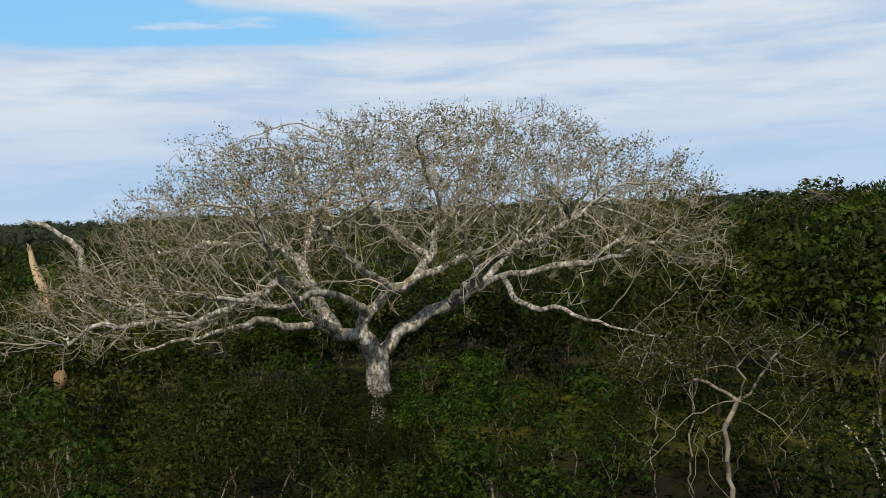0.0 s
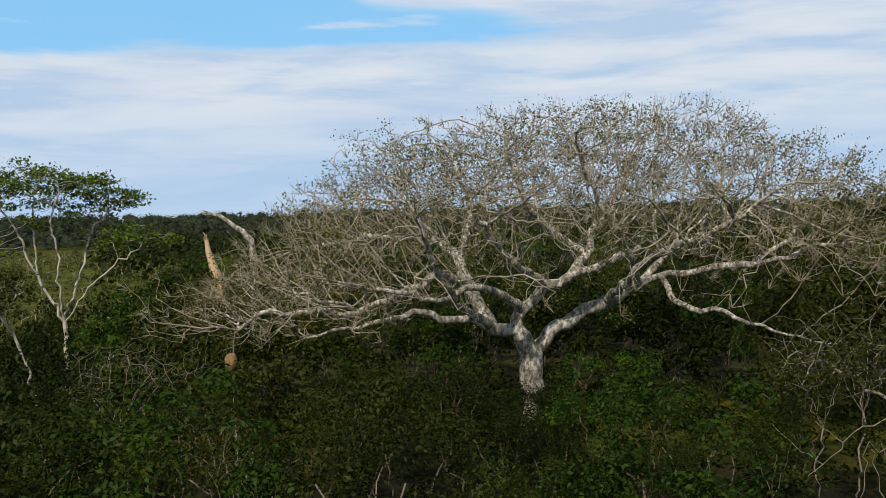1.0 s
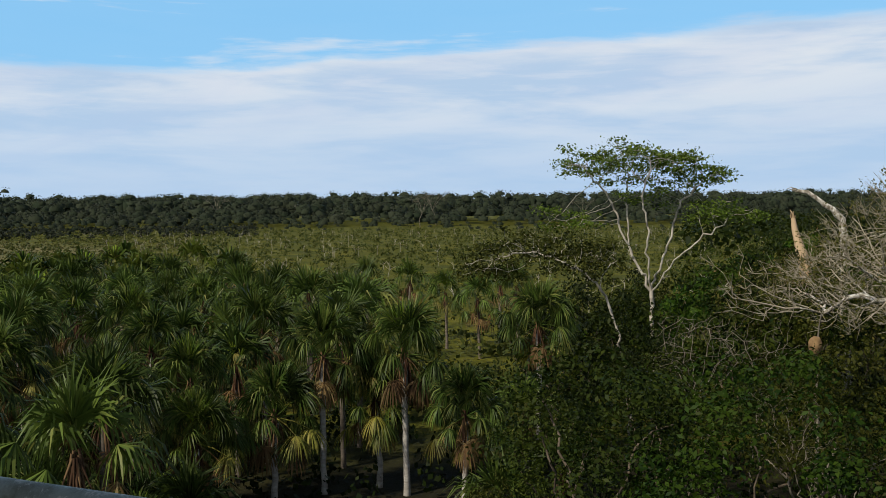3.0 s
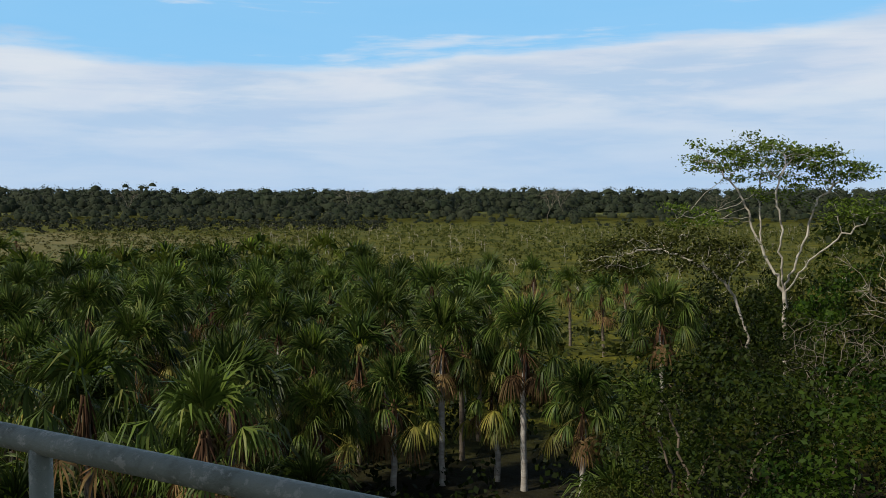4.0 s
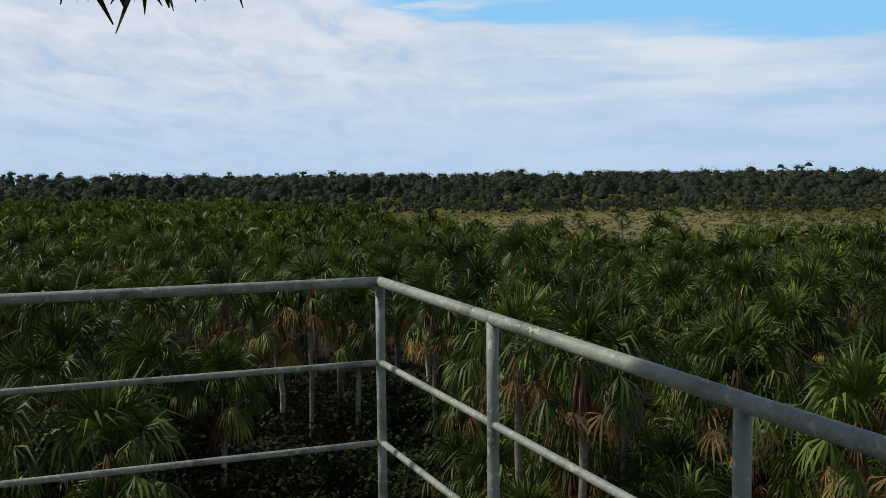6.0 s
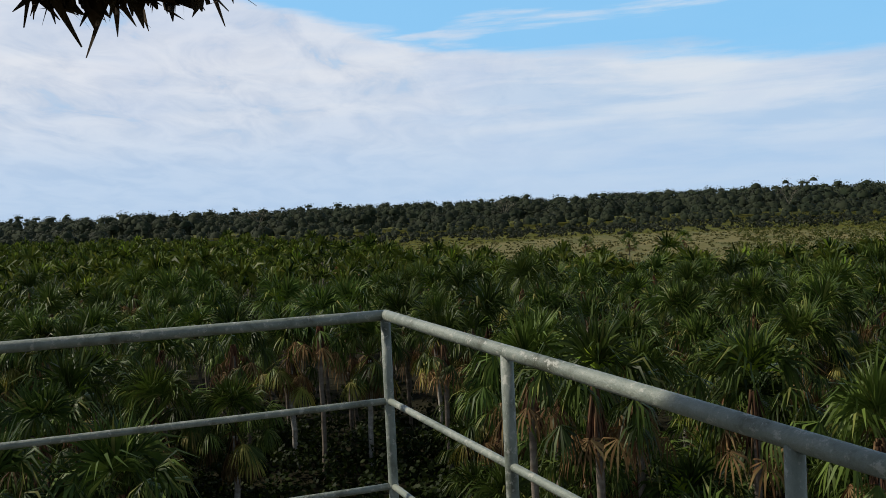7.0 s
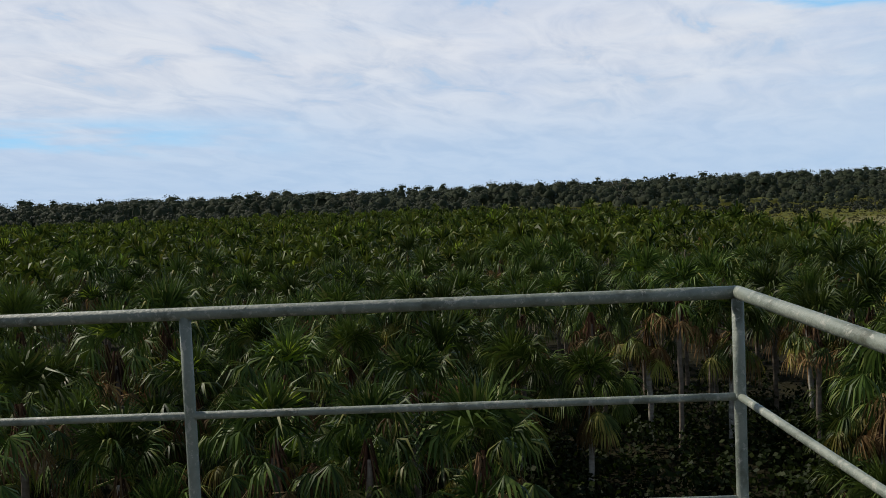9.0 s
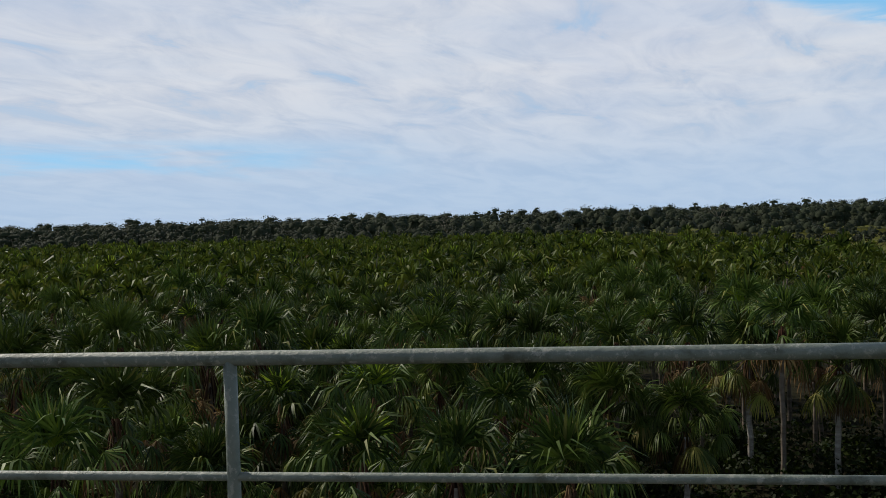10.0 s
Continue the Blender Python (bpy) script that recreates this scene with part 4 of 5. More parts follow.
def sheath_mesh(seed):
    """The ragged brown sleeve of old leaf bases under a crown."""
    rng = np.random.default_rng(seed)
    n = 22
    a = rng.uniform(0, 2 * np.pi, n)
    top = np.stack([0.10 * np.cos(a), 0.10 * np.sin(a), rng.uniform(-0.5, 0.35, n)], 1)
    out = np.stack([np.cos(a), np.sin(a), np.zeros(n)], 1)
    end = top + out * rng.uniform(0.14, 0.42, (n, 1)) + np.array((0, 0, -1.0)) * rng.uniform(0.6, 1.5, (n, 1))
    return np_mesh("leaf_sheath", *tubes(top, end, np.full(n, 0.05), np.full(n, 0.02), 4), SHEATH)


SHEATHS = [sheath_mesh(k) for k in range(4)]


def leaf_pose(rng, k, n):
    """The age of the k-th of n leaves, and how it is turned and sized."""
    age = min(6, int(7 * (k / n) ** 1.2))
    turn = Matrix.Rotation(k * 2.399 + rng.uniform(-0.3, 0.3), 4, "Z") @ Matrix.Rotation(radians(rng.uniform(-8, 8)), 4, "Y") @ Matrix.Rotation(rng.uniform(-0.3, 0.3), 4, "X")
    return age, turn @ Matrix.Diagonal((*[rng.uniform(0.86, 1.1)] * 3, 1))


def near_palm(b, d, crown_z, seed, size=1.0, spear=True, dead=3, yellow=2):
    """A fan palm whose leaves are single pieces."""
    rng = random.Random(seed)
    palm = tagged(new("fan_palm"), "tall green fan palm with a skirt of dry leaves", "palm", "fan palms of the swamp")
    palm.matrix_basis = Matrix.Translation(bearing(b, d)) @ Matrix.Rotation(rng.uniform(0, 6.28), 4, "Z")
    part("trunk", trunk_mesh(np.random.default_rng(seed), crown_z - 0.5, 0.145 * size, PALM_BARK), palm)
    head = Matrix.Translation((0, 0, crown_z - 0.25)) @ Matrix.Diagonal((size * 0.95, size * 0.95, size * 1.2, 1))
    part("leaf_sheath", rng.choice(SHEATHS), palm, "ragged brown sleeve of old leaf bases").matrix_basis = head
    n = CROWN_LEAVES
    for k in range(n):
        age, turn = leaf_pose(rng, k, n)
        part("leaf", rng.choice(GREEN_LEAF[age]), palm).matrix_basis = head @ turn
    for k in range(yellow):
        part("leaf", rng.choice(YELLOW_LEAF), palm, "yellowing drooping leaf").matrix_basis = head @ Matrix.Rotation(rng.uniform(0, 6.28), 4, "Z") @ Matrix.Rotation(radians(rng.uniform(-6, 10)), 4, "Y")
    for k in range(dead):
        part("dead_leaf", rng.choice(DEAD_LEAF), palm).matrix_basis = head @ Matrix.Rotation(k * 2.4 + rng.uniform(-0.4, 0.4), 4, "Z") @ Matrix.Rotation(radians(rng.uniform(-12, 12)), 4, "Y")
    if spear:
        part("spear_leaf", SPEAR[0], palm).matrix_basis = head @ Matrix.Rotation(rng.uniform(0, 6.28), 4, "Z")


def whole_crowns(count):
    out = []
    for s in range(count):
        rng, nr = random.Random(100 + s), np.random.default_rng(100 + s)
        green, old = [], []
        for k in range(20):
            age, turn = leaf_pose(rng, k, 20)
            green.append(moved(aged_leaf(nr, age, 21, 0.046, 2, False), turn))
        for k in range(7):
            old.append(moved(fan_leaf(nr, rng.uniform(-50, -12), rng.uniform(1.1, 1.7), 1.1, 12, 0.042, 1.6, 140, 2, False), Matrix.Rotation(k * 2.4, 4, "Z")))
        out.append((np_mesh("crown", *join(green), PALM), np_mesh("dry_skirt", *join(old), PALM_YELLOW if s == 0 else PALM_OLD)))
    return out


CROWNS = whole_crowns(7)
YOUNG_FAN = [np_mesh("spear_leaf", *join([moved(fan_leaf(rng_leaf, 80 - 6 * j, 0.9, 1.15, 13, 0.045, 0.3, 55, 2, False), Matrix.Rotation(j * 2.2 + k, 4, "Z")) for j in range(1 + k)]), PALM_YOUNG) for k in range(2)]
TRUNKS = [trunk_mesh(np.random.default_rng(70 + k), 6.6, 0.14, PALM_BARK_DULL) for k in range(3)]


def plain_palm(b, d, crown_z, seed, size=1.0):
    rng = random.Random(seed)
    palm = tagged(new("fan_palm"), "green fan palm standing in the dense palm swamp", "palm", "fan palms of the swamp")
    palm.matrix_basis = Matrix.Translation(bearing(b, d)) @ Matrix.Rotation(rng.uniform(0, 6.28), 4, "Z")
    part("trunk", rng.choice(TRUNKS), palm).matrix_basis = Matrix.Diagonal((1, 1, (crown_z - 0.5) / 6.6, 1))
    crown, skirt = rng.choice(CROWNS)
    for name, me in (("crown", crown), ("dry_skirt", skirt), ("leaf_sheath", rng.choice(SHEATHS))):
        part(name, me, palm).matrix_basis = Matrix.Translation((0, 0, crown_z - 0.2)) @ Matrix.Diagonal((size, size, size * rng.uniform(1.05, 1.35), 1))
    if rng.random() < 0.4:
        part("spear_leaf", rng.choice(YOUNG_FAN), palm, "bright young fan").matrix_basis = Matrix.Translation((0, 0, crown_z - 0.1)) @ Matrix.Diagonal((size, size, size, 1))


# (bearing, degrees below the horizon of the crown's heart, height of the crown's heart)
FRONT = (
    (52.4, 8.9, 7.2), (47.4, 8.8, 7.4), (60.4, 10.2, 6.4), (43.6, 12.6, 5.0), (56.0, 7.4, 7.6), (63.5, 6.8, 8.0),
    (39.0, 7.1, 8.2), (65.3, 11.0, 6.2), (69.8, 7.4, 7.4), (73.5, 6.6, 7.8), (81.0, 9.2, 6.2), (84.0, 13.0, 4.6),
    (75.3, 11.2, 5.6), (60.2, 13.6, 4.2), (67.0, 13.6, 4.6), (51.0, 6.2, 8.0), (84.0, 16.0, 3.0), (89.0, 12.0, 5.4),
    (92.8, 7.3, 7.2), (97.0, 8.2, 6.8), (101.8, 7.8, 7.0), (105.5, 12.0, 5.0), (110.0, 11.0, 5.6), (113.4, 9.2, 6.6),
    (120.1, 9.6, 6.6), (125.6, 9.2, 6.6), (134.0, 14.6, 5.0), (137.5, 10.2, 6.0), (119.5, 14.6, 4.6), (126.5, 13.8, 5.0),
    (115.8, 7.0, 7.4), (130.7, 6.4, 7.6), (140.5, 11.4, 5.4), (143.5, 6.6, 7.4), (55.4, 12.4, 4.6), (71.0, 9.0, 6.6),
    (77.8, 7.4, 7.2), (87.0, 8.6, 6.4), (112.0, 15.0, 4.2), (146.0, 13.0, 5.0), (49.2, 11.6, 4.8), (62.6, 8.2, 7.2),
)


def swamp_edge(b):
    """How far the dense palms reach, by bearing."""
    marks = ((43, 0), (44.5, 30), (46.5, 58), (50, 68), (55, 95), (60, 120), (64, 155), (70, 130), (80, 122), (88, 150), (94, 205), (98, 250), (107, 340), (114, 430), (150, 540))
    for (b0, e0), (b1, e1) in zip(marks, marks[1:]):
        if b0 <= b <= b1:
            return e0 + (e1 - e0) * (b - b0) / (b1 - b0)
    return 0.0


def sunk(b, d):
    """How much lower the palms stand towards the meadow."""
    return 1.2 * max(0.0, min(1.0, (d - 55) / 55)) * max(0.0, min(1.0, (b - 54) / 8, (104 - b) / 8))


def clearing(b, d):
    """The open dark hollow between the nearest palms."""
    return 93 < b < 110 and d < 50 or 54 < b < 62 and d < 38 or b < 62 and d < 45


def build_palms():
    rng = random.Random(77)
    taken = []
    for k, (b, e, z) in enumerate(FRONT):
        d = (EYE - z) / math.tan(radians(e))
        taken.append(bearing(b, d))
        near_palm(b, d, z, 500 + k, rng.uniform(0.92, 1.12), rng.random() < 0.6 or b in (134.0, 120.1, 125.6, 60.4), rng.choice((5, 6, 7, 8)), rng.choice((3, 4, 5, 6)))
    spots = []
    for _ in range(30000):
        b = rng.uniform(40, 150)
        d = math.sqrt(rng.uniform(30 ** 2, 620 ** 2))
        if d > swamp_edge(b) * rng.uniform(0.9, 1.06) or clearing(b, d):
            continue
        spots.append((d, b))
    spots.sort()
    cell, grid = 5.0, {}
    for p in taken:
        grid.setdefault((int(p.x // cell), int(p.y // cell)), []).append(p)
    near, far = [], []
    for d, b in spots:
        p = bearing(b, d)
        gap = 3.1 if d < 150 else 4.4
        i, j = int(p.x // cell), int(p.y // cell)
        if any((p - q).length < gap for x in (-1, 0, 1) for y in (-1, 0, 1) for q in grid.get((i + x, j + y), ())):
            continue
        grid.setdefault((i, j), []).append(p)
        (near if len(near) < 240 else far).append((b, d))
    # single palms out on the open swamp
    lone = ((46.8, 100, 6.4), (44.6, 94, 5.8), (42.6, 88, 5.6), (41.2, 98, 6.0), (40.2, 95, 6.2), (49.5, 104, 6.4), (77.2, 215, 6.6), (80.4, 222, 6.0), (83.0, 235, 5.6), (39.8, 46, 4.0), (37.6, 40, 2.6), (41.5, 37, 2.2))
    for k, (b, d, z) in enumerate(lone):
        plain_palm(b, d, z, 700 + k, rng.uniform(0.9, 1.05))
    for k, (b, d) in enumerate(near):
        z = 7.0 + rng.gauss(0, 0.9) - sunk(b, d)
        if d < 48:
            z = min(z, EYE - d * math.tan(radians(10.5)))
        plain_palm(b, d, max(2.2, z), 900 + k, rng.uniform(0.88, 1.18))
    # young palms with low crowns between the tall ones
    low, tries = 0, 0
    while low < 95 and tries < 4000:
        tries += 1
        b, d = rng.uniform(60, 149), rng.uniform(30, 62)
        p = bearing(b, d)
        if 92 < b < 111 or any((p - q).length < 2.6 for q in taken):
            continue
        taken.append(p)
        low += 1
        plain_palm(b, d, rng.uniform(1.8, 4.6), 1500 + low, rng.uniform(0.75, 1.05))
    # the palms farther off, one stand
    nr = np.random.default_rng(9)
    def crown_shape(seed, fans, leaflets, width, segments, blade=1.05):
        r2, out = random.Random(seed), []
        for k in range(fans):
            age, turn = leaf_pose(r2, k, fans)
            out.append(moved(aged_leaf(nr, age, leaflets, width, segments, False, blade), turn))
        return join(out)

    close_shapes = [crown_shape(300 + k, 13, 9, 0.12, 2) for k in range(6)]
    shapes = [crown_shape(320 + k, 13, 6, 0.25, 1, 0.88) for k in range(8)]
    young = [fan_leaf(nr, 82, 0.9, 1.15, 7, 0.16, 0.2, 60, 1, False) for _ in range(3)]
    dry = [join([moved(fan_leaf(nr, -35 - 8 * j, 1.3, 1.1, 7, 0.10, 1.5, 130, 2, False), Matrix.Rotation(j * 2.2 + k, 4, "Z")) for j in range(3)]) for k in range(3)]
    chunks, stems, bright, brown = [], [], [], []
    for b, d in far:
        z = 6.8 + rng.gauss(0, 0.7 if 60 < b < 95 else 1.3) - sunk(b, d)
        s, a = rng.uniform(0.9, 1.35), rng.uniform(0, 6.28)
        p = bearing(b, d, z)
        m = Matrix.Translation(p) @ Matrix.Rotation(a, 4, "Z") @ Matrix.Diagonal((s, s, s * 1.25, 1))
        chunks.append(moved(rng.choice(close_shapes if d < 135 else shapes), m))
        if rng.random() < 0.38:
            bright.append(moved(rng.choice(young), m))
        if rng.random() < 0.4 and d < 260:
            brown.append(moved(rng.choice(dry), m))
        if d < 200:
            stems.append(p - Vector((0, 0, 1.6)))
    stand = tagged(new("palm_stand"), "dense stand of green fan palms stretching across the swamp", "palms", kind="stuff")
    part("crowns", np_mesh("crowns", *join(chunks), PALM_FAR), stand)
    part("young_fans", np_mesh("young_fans", *join(bright), PALM_YOUNG), stand, "bright young fans")
    part("dry_fans", np_mesh("dry_fans", *join(brown), PALM_OLD), stand, "dry brown hanging fans")
    top = np.array(stems)
    foot = top * np.array((1, 1, 0))
    part("stems", np_mesh("stems", *tubes(foot, top, np.full(len(top), 0.2), np.full(len(top), 0.17), 5), PALM_BARK_DULL), stand)


build_palms()


# ---- undergrowth, swamp and far forest ----
def clump_stuff(name, label, category, spots, radius, low, high, count, size, mat, seed, up=0.3):
    """Leafy crowns, each between its low and high, out of tufts that face outwards."""
    rng = np.random.default_rng(seed)
    mid = np.array(spots) + np.stack([low * 0, low * 0, (low + high) / 2], 1)
    half = (high - low) / 2
    d = unit(rng.normal(0, 1, (len(mid), count, 3)))
    lump = 0.82 + 0.25 * np.sin(d[:, :, 0] * 5 + mid[:, None, 0]) * np.sin(d[:, :, 1] * 5 + mid[:, None, 1])
    c = mid[:, None] + d * (lump * rng.uniform(0.7, 1.0, lump.shape))[:, :, None] * np.stack([radius, radius, half], 1)[:, None]
    c, out = c.reshape(-1, 3), d.reshape(-1, 3)
    nrm = unit(out + rng.normal(0, 0.4, out.shape) + (0, 0, up))
    u = unit(np.cross(nrm, rng.normal(0, 1, out.shape)))
    v = np.cross(nrm, u)
    s = (np.repeat(size, count) * rng.uniform(0.6, 1.3, len(c)))[:, None]
    verts = np.stack([c - u * s * 0.65, c - v * s * 0.5, c + u * s * 0.65, c + v * s * 0.5], 1).reshape(-1, 3)
    tagged(new(name, np_mesh(name, verts, np.arange(len(verts)).reshape(-1, 4), mat)), label, category, kind="stuff")


def dome_stuff(name, label, spots, radius, low, high, mat, seed, segs=9, rings=4):
    """Closed lumpy tree crowns, each from its low to its high."""
    rng = np.random.default_rng(seed)
    n = len(spots)
    a = np.arange(segs) * 2 * np.pi / segs
    e = np.linspace(-0.35, 1.35, rings)
    ring = np.stack([np.cos(e)[:, None] * np.cos(a), np.cos(e)[:, None] * np.sin(a), np.repeat(np.sin(e)[:, None], segs, 1)], 2).reshape(-1, 3)
    ring = ring * np.where(ring[:, 2:] > 0.9, 0.98, 1.0)
    dirs = ring[None] * rng.uniform(0.72, 1.16, (n, len(ring), 1))
    half = (high - low) / 2
    verts = (spots + np.stack([low * 0, low * 0, (low + high) / 2], 1))[:, None] + dirs * np.stack([radius, radius, half], 1)[:, None]
    i = np.arange(segs)
    face = np.concatenate([np.stack([i + k * segs, (i + 1) % segs + k * segs, (i + 1) % segs + (k + 1) * segs, i + (k + 1) * segs], 1) for k in range(rings - 1)])
    quads = (np.arange(n) * len(ring))[:, None, None] + face[None]
    tagged(new(name, np_mesh(name, verts.reshape(-1, 3), quads.reshape(-1, 4), mat)), label, "forest", kind="stuff")


def scatter(n, b0, b1, d0, d1, seed, power=0.5):
    rng = np.random.default_rng(seed)
    b = np.radians(rng.uniform(b0, b1, n))
    d = d0 + (d1 - d0) * rng.uniform(0, 1, n) ** power
    return np.stack([-np.sin(b) * d, np.cos(b) * d, np.zeros(n)], 1), rng


def build_stuff():
    def put(name, label, category, p, r, lo, hi, count, size, mat, seed, up=0.3):
        clump_stuff(name, label, category, p, r, lo, hi, count, size, mat, seed, up)

    p, rng = scatter(1700, -36, 150, 24, 80, 1, 0.6)
    n = len(p)
    put("undergrowth", "leafy undergrowth under the palms and trees, shade painted into its dark colour", "undergrowth", p, rng.uniform(0.8, 2.0, n), np.zeros(n), rng.uniform(0.8, 2.6, n), 30, np.full(n, 0.27), LEAF_SHADE, 2)
    # Bushes added to fill the hollow with shade-coloured leaves.
    p, rng = scatter(620, 84, 116, 28, 64, 21, 0.8)
    n = len(p)
    put("hollow_bushes", "green bushes on the floor of the palm hollow, painted dark as shade", "bushes", p, rng.uniform(0.8, 1.7, n), np.zeros(n), rng.uniform(0.8, 2.4, n), 40, np.full(n, 0.22), LEAF_SHADE, 22)
    p, rng = scatter(6200, 18, 74, 60, 600, 3, 0.95)
    n = len(p)
    put("swamp_shrubs", "low yellow-green shrubs across the open swamp", "shrubs", p, rng.uniform(0.5, 2.0, n), np.zeros(n), rng.uniform(0.5, 2.6, n), 13, rng.uniform(0.34, 0.62, n), LEAF_SWAMP, 4)
    p, rng = scatter(1500, 56, 116, 470, 700, 5, 0.7)
    n = len(p)
    put("far_shrubs", "olive shrubs along the far edge of the meadow, haze painted into their colour", "shrubs", p, rng.uniform(1.0, 3.5, n), np.zeros(n), rng.uniform(1.0, 4.5, n), 22, rng.uniform(0.6, 1.3, n), LEAF_HAZE, 6)
    p, rng = scatter(3600, 60, 108, 150, 520, 31, 0.8)
    n = len(p)
    put("meadow_grass", "olive and straw-coloured tussocks across the open meadow", "grass", p, rng.uniform(0.4, 1.6, n), np.zeros(n), rng.uniform(0.15, 0.7, n), 7, rng.uniform(0.35, 0.8, n), LEAF_STRAW, 32, 0.6)
    # the far forest: low along its edge, higher and higher behind, each tree a dome of its own
    p, rng = scatter(4300, -42, 152, 545, 860, 17, 0.75)
    n, d = len(p), np.linalg.norm(p, axis=1)
    h = np.interp(d, (545, 590, 680, 780, 860), (2.2, 3.6, 9.5, 17.0, 22.0)) * rng.uniform(0.7, 1.2, n)
    h *= np.array([1 + 0.45 * noise.noise(Vector(q) * 0.012) + 0.25 * noise.noise(Vector(q) * 0.04) for q in p])
    r = np.clip(h * 0.36, 1.4, 5.6) * rng.uniform(0.6, 1.6, n)
    # The domes show between the tufts and carry painted shade.
    dome_stuff("forest_edge", "lower trees along the far forest edge, painted dark as shade inside their crowns", p, r * 0.85, np.maximum(h - r * 1.7, 0), h - r * 0.45, LEAF_FAR_SHADE, 18, 6, 3)
    put("forest_edge_foliage", "leafy tufts on the trees of the far forest edge, greyed by painted haze", "forest", p, r * 1.25, np.maximum(h - r * 1.3, 0), h * 1.03, 36, np.maximum(r * 0.18, 0.45), LEAF_HAZE, 28, 0.5)
    p, rng = scatter(2600, -42, 152, 850, 1150, 7, 1.0)
    n, d = len(p), np.linalg.norm(p, axis=1)
    h = np.interp(d, (850, 1000, 1150), (23.0, 28.5, 32.0)) * rng.uniform(0.88, 1.04, n) + (rng.uniform(0, 1, n) < 0.10) * rng.uniform(1, 4, n)
    h += np.array([4.0 * noise.noise(Vector(q) * 0.016) for q in p])
    r = rng.uniform(3.5, 10.0, n)
    dome_stuff("far_forest", "grey-green forest along the horizon, painted dark as shade inside its crowns", p, r * 0.9, h - r * 1.2, h - r * 0.35, LEAF_FAR_SHADE, 8, 6, 3)
    put("far_forest_foliage", "leafy tufts on the forest along the horizon, greyed by painted haze", "forest", p, r * 1.25, h - r * 0.75, h * 1.015, 40, r * 0.16, LEAF_HAZE, 29, 0.5)
    dome_stuff("far_understorey", "lower storey of the far forest, painted dark as shade", p, r * 0.9, np.zeros(n), h - 3, LEAF_FAR_SHADE, 19, 6, 3)
    p, rng = scatter(1300, -42, 30, 130, 600, 9, 0.8)
    n = len(p)
    h = rng.uniform(8.5, 13.5, n)
    r = rng.uniform(2.8, 5.5, n)
    put("mid_forest", "dark green forest canopy behind the great tree", "forest", p, r, h - r * 1.5, h, 42, r * 0.2, LEAF_DARK, 10)
    # pale dead stems out on the swamp
    p, rng = scatter(420, 20, 66, 95, 520, 12, 0.7)
    n = len(p)
    top = p + np.stack([rng.normal(0, 0.35, n), rng.normal(0, 0.35, n), rng.uniform(1.2, 3.2, n)], 1)
    a, b, ra = [p], [top], [np.full(n, 0.06)]
    for k in range(3):
        at = p + (top - p) * rng.uniform(0.45, 0.95, (n, 1))
        a.append(at)
        b.append(at + np.stack([rng.normal(0, 0.6, n), rng.normal(0, 0.6, n), rng.uniform(0.2, 1.0, n)], 1))
        ra.append(np.full(n, 0.04))
    a, b, ra = np.concatenate(a), np.concatenate(b), np.concatenate(ra)
    tagged(new("dead_stems", np_mesh("dead_stems", *tubes(a, b, ra, ra * 0.5, 4), BARK_WHITE)), "pale dead stems standing in the open swamp", "dead stems", kind="stuff")


build_stuff()


# ---- single trees that stand out ----
def shaped_tree(name, label, b, d, limbs, attractors, leaf, bark, seed, step, reach, kill, tip, per_tip, size, spread, group="", heart=None, cap=0.4):
    rng = np.random.default_rng(seed)
    tree = tagged(new(name), label, "tree", group)
    tree.matrix_basis = Matrix.Translation(bearing(b, d)) @ Matrix.Rotation(radians(b), 4, "Z")
    nodes, parents, _, _ = grow(limbs, attractors, rng, step, reach, kill, 60, 0.1)
    rad, ends = thickness(parents, tip, 2.25)
    part("trunk", np_mesh("trunk", *skin(nodes, parents, np.minimum(rad, cap)), bark, True), tree)
    if per_tip:
        part("crown", np_mesh("crown", *leaves(nodes[ends], per_tip, spread, size, rng, 0.25, heart=heart), leaf), tree)
    return tree


def pads(rng, layers):
    """Flat layers of a crown: (x, y, z, radius, thickness, points) each."""
    out = []
    for x, y, z, r, h, n in layers:
        a, q = rng.uniform(0, 2 * np.pi, n), r * np.sqrt(rng.uniform(0, 1, n))
        out.append(np.stack([x + q * np.cos(a), y + q * np.sin(a), z + rng.normal(0, h, n) + 0.10 * (r - q)], 1))
    return np.concatenate(out)


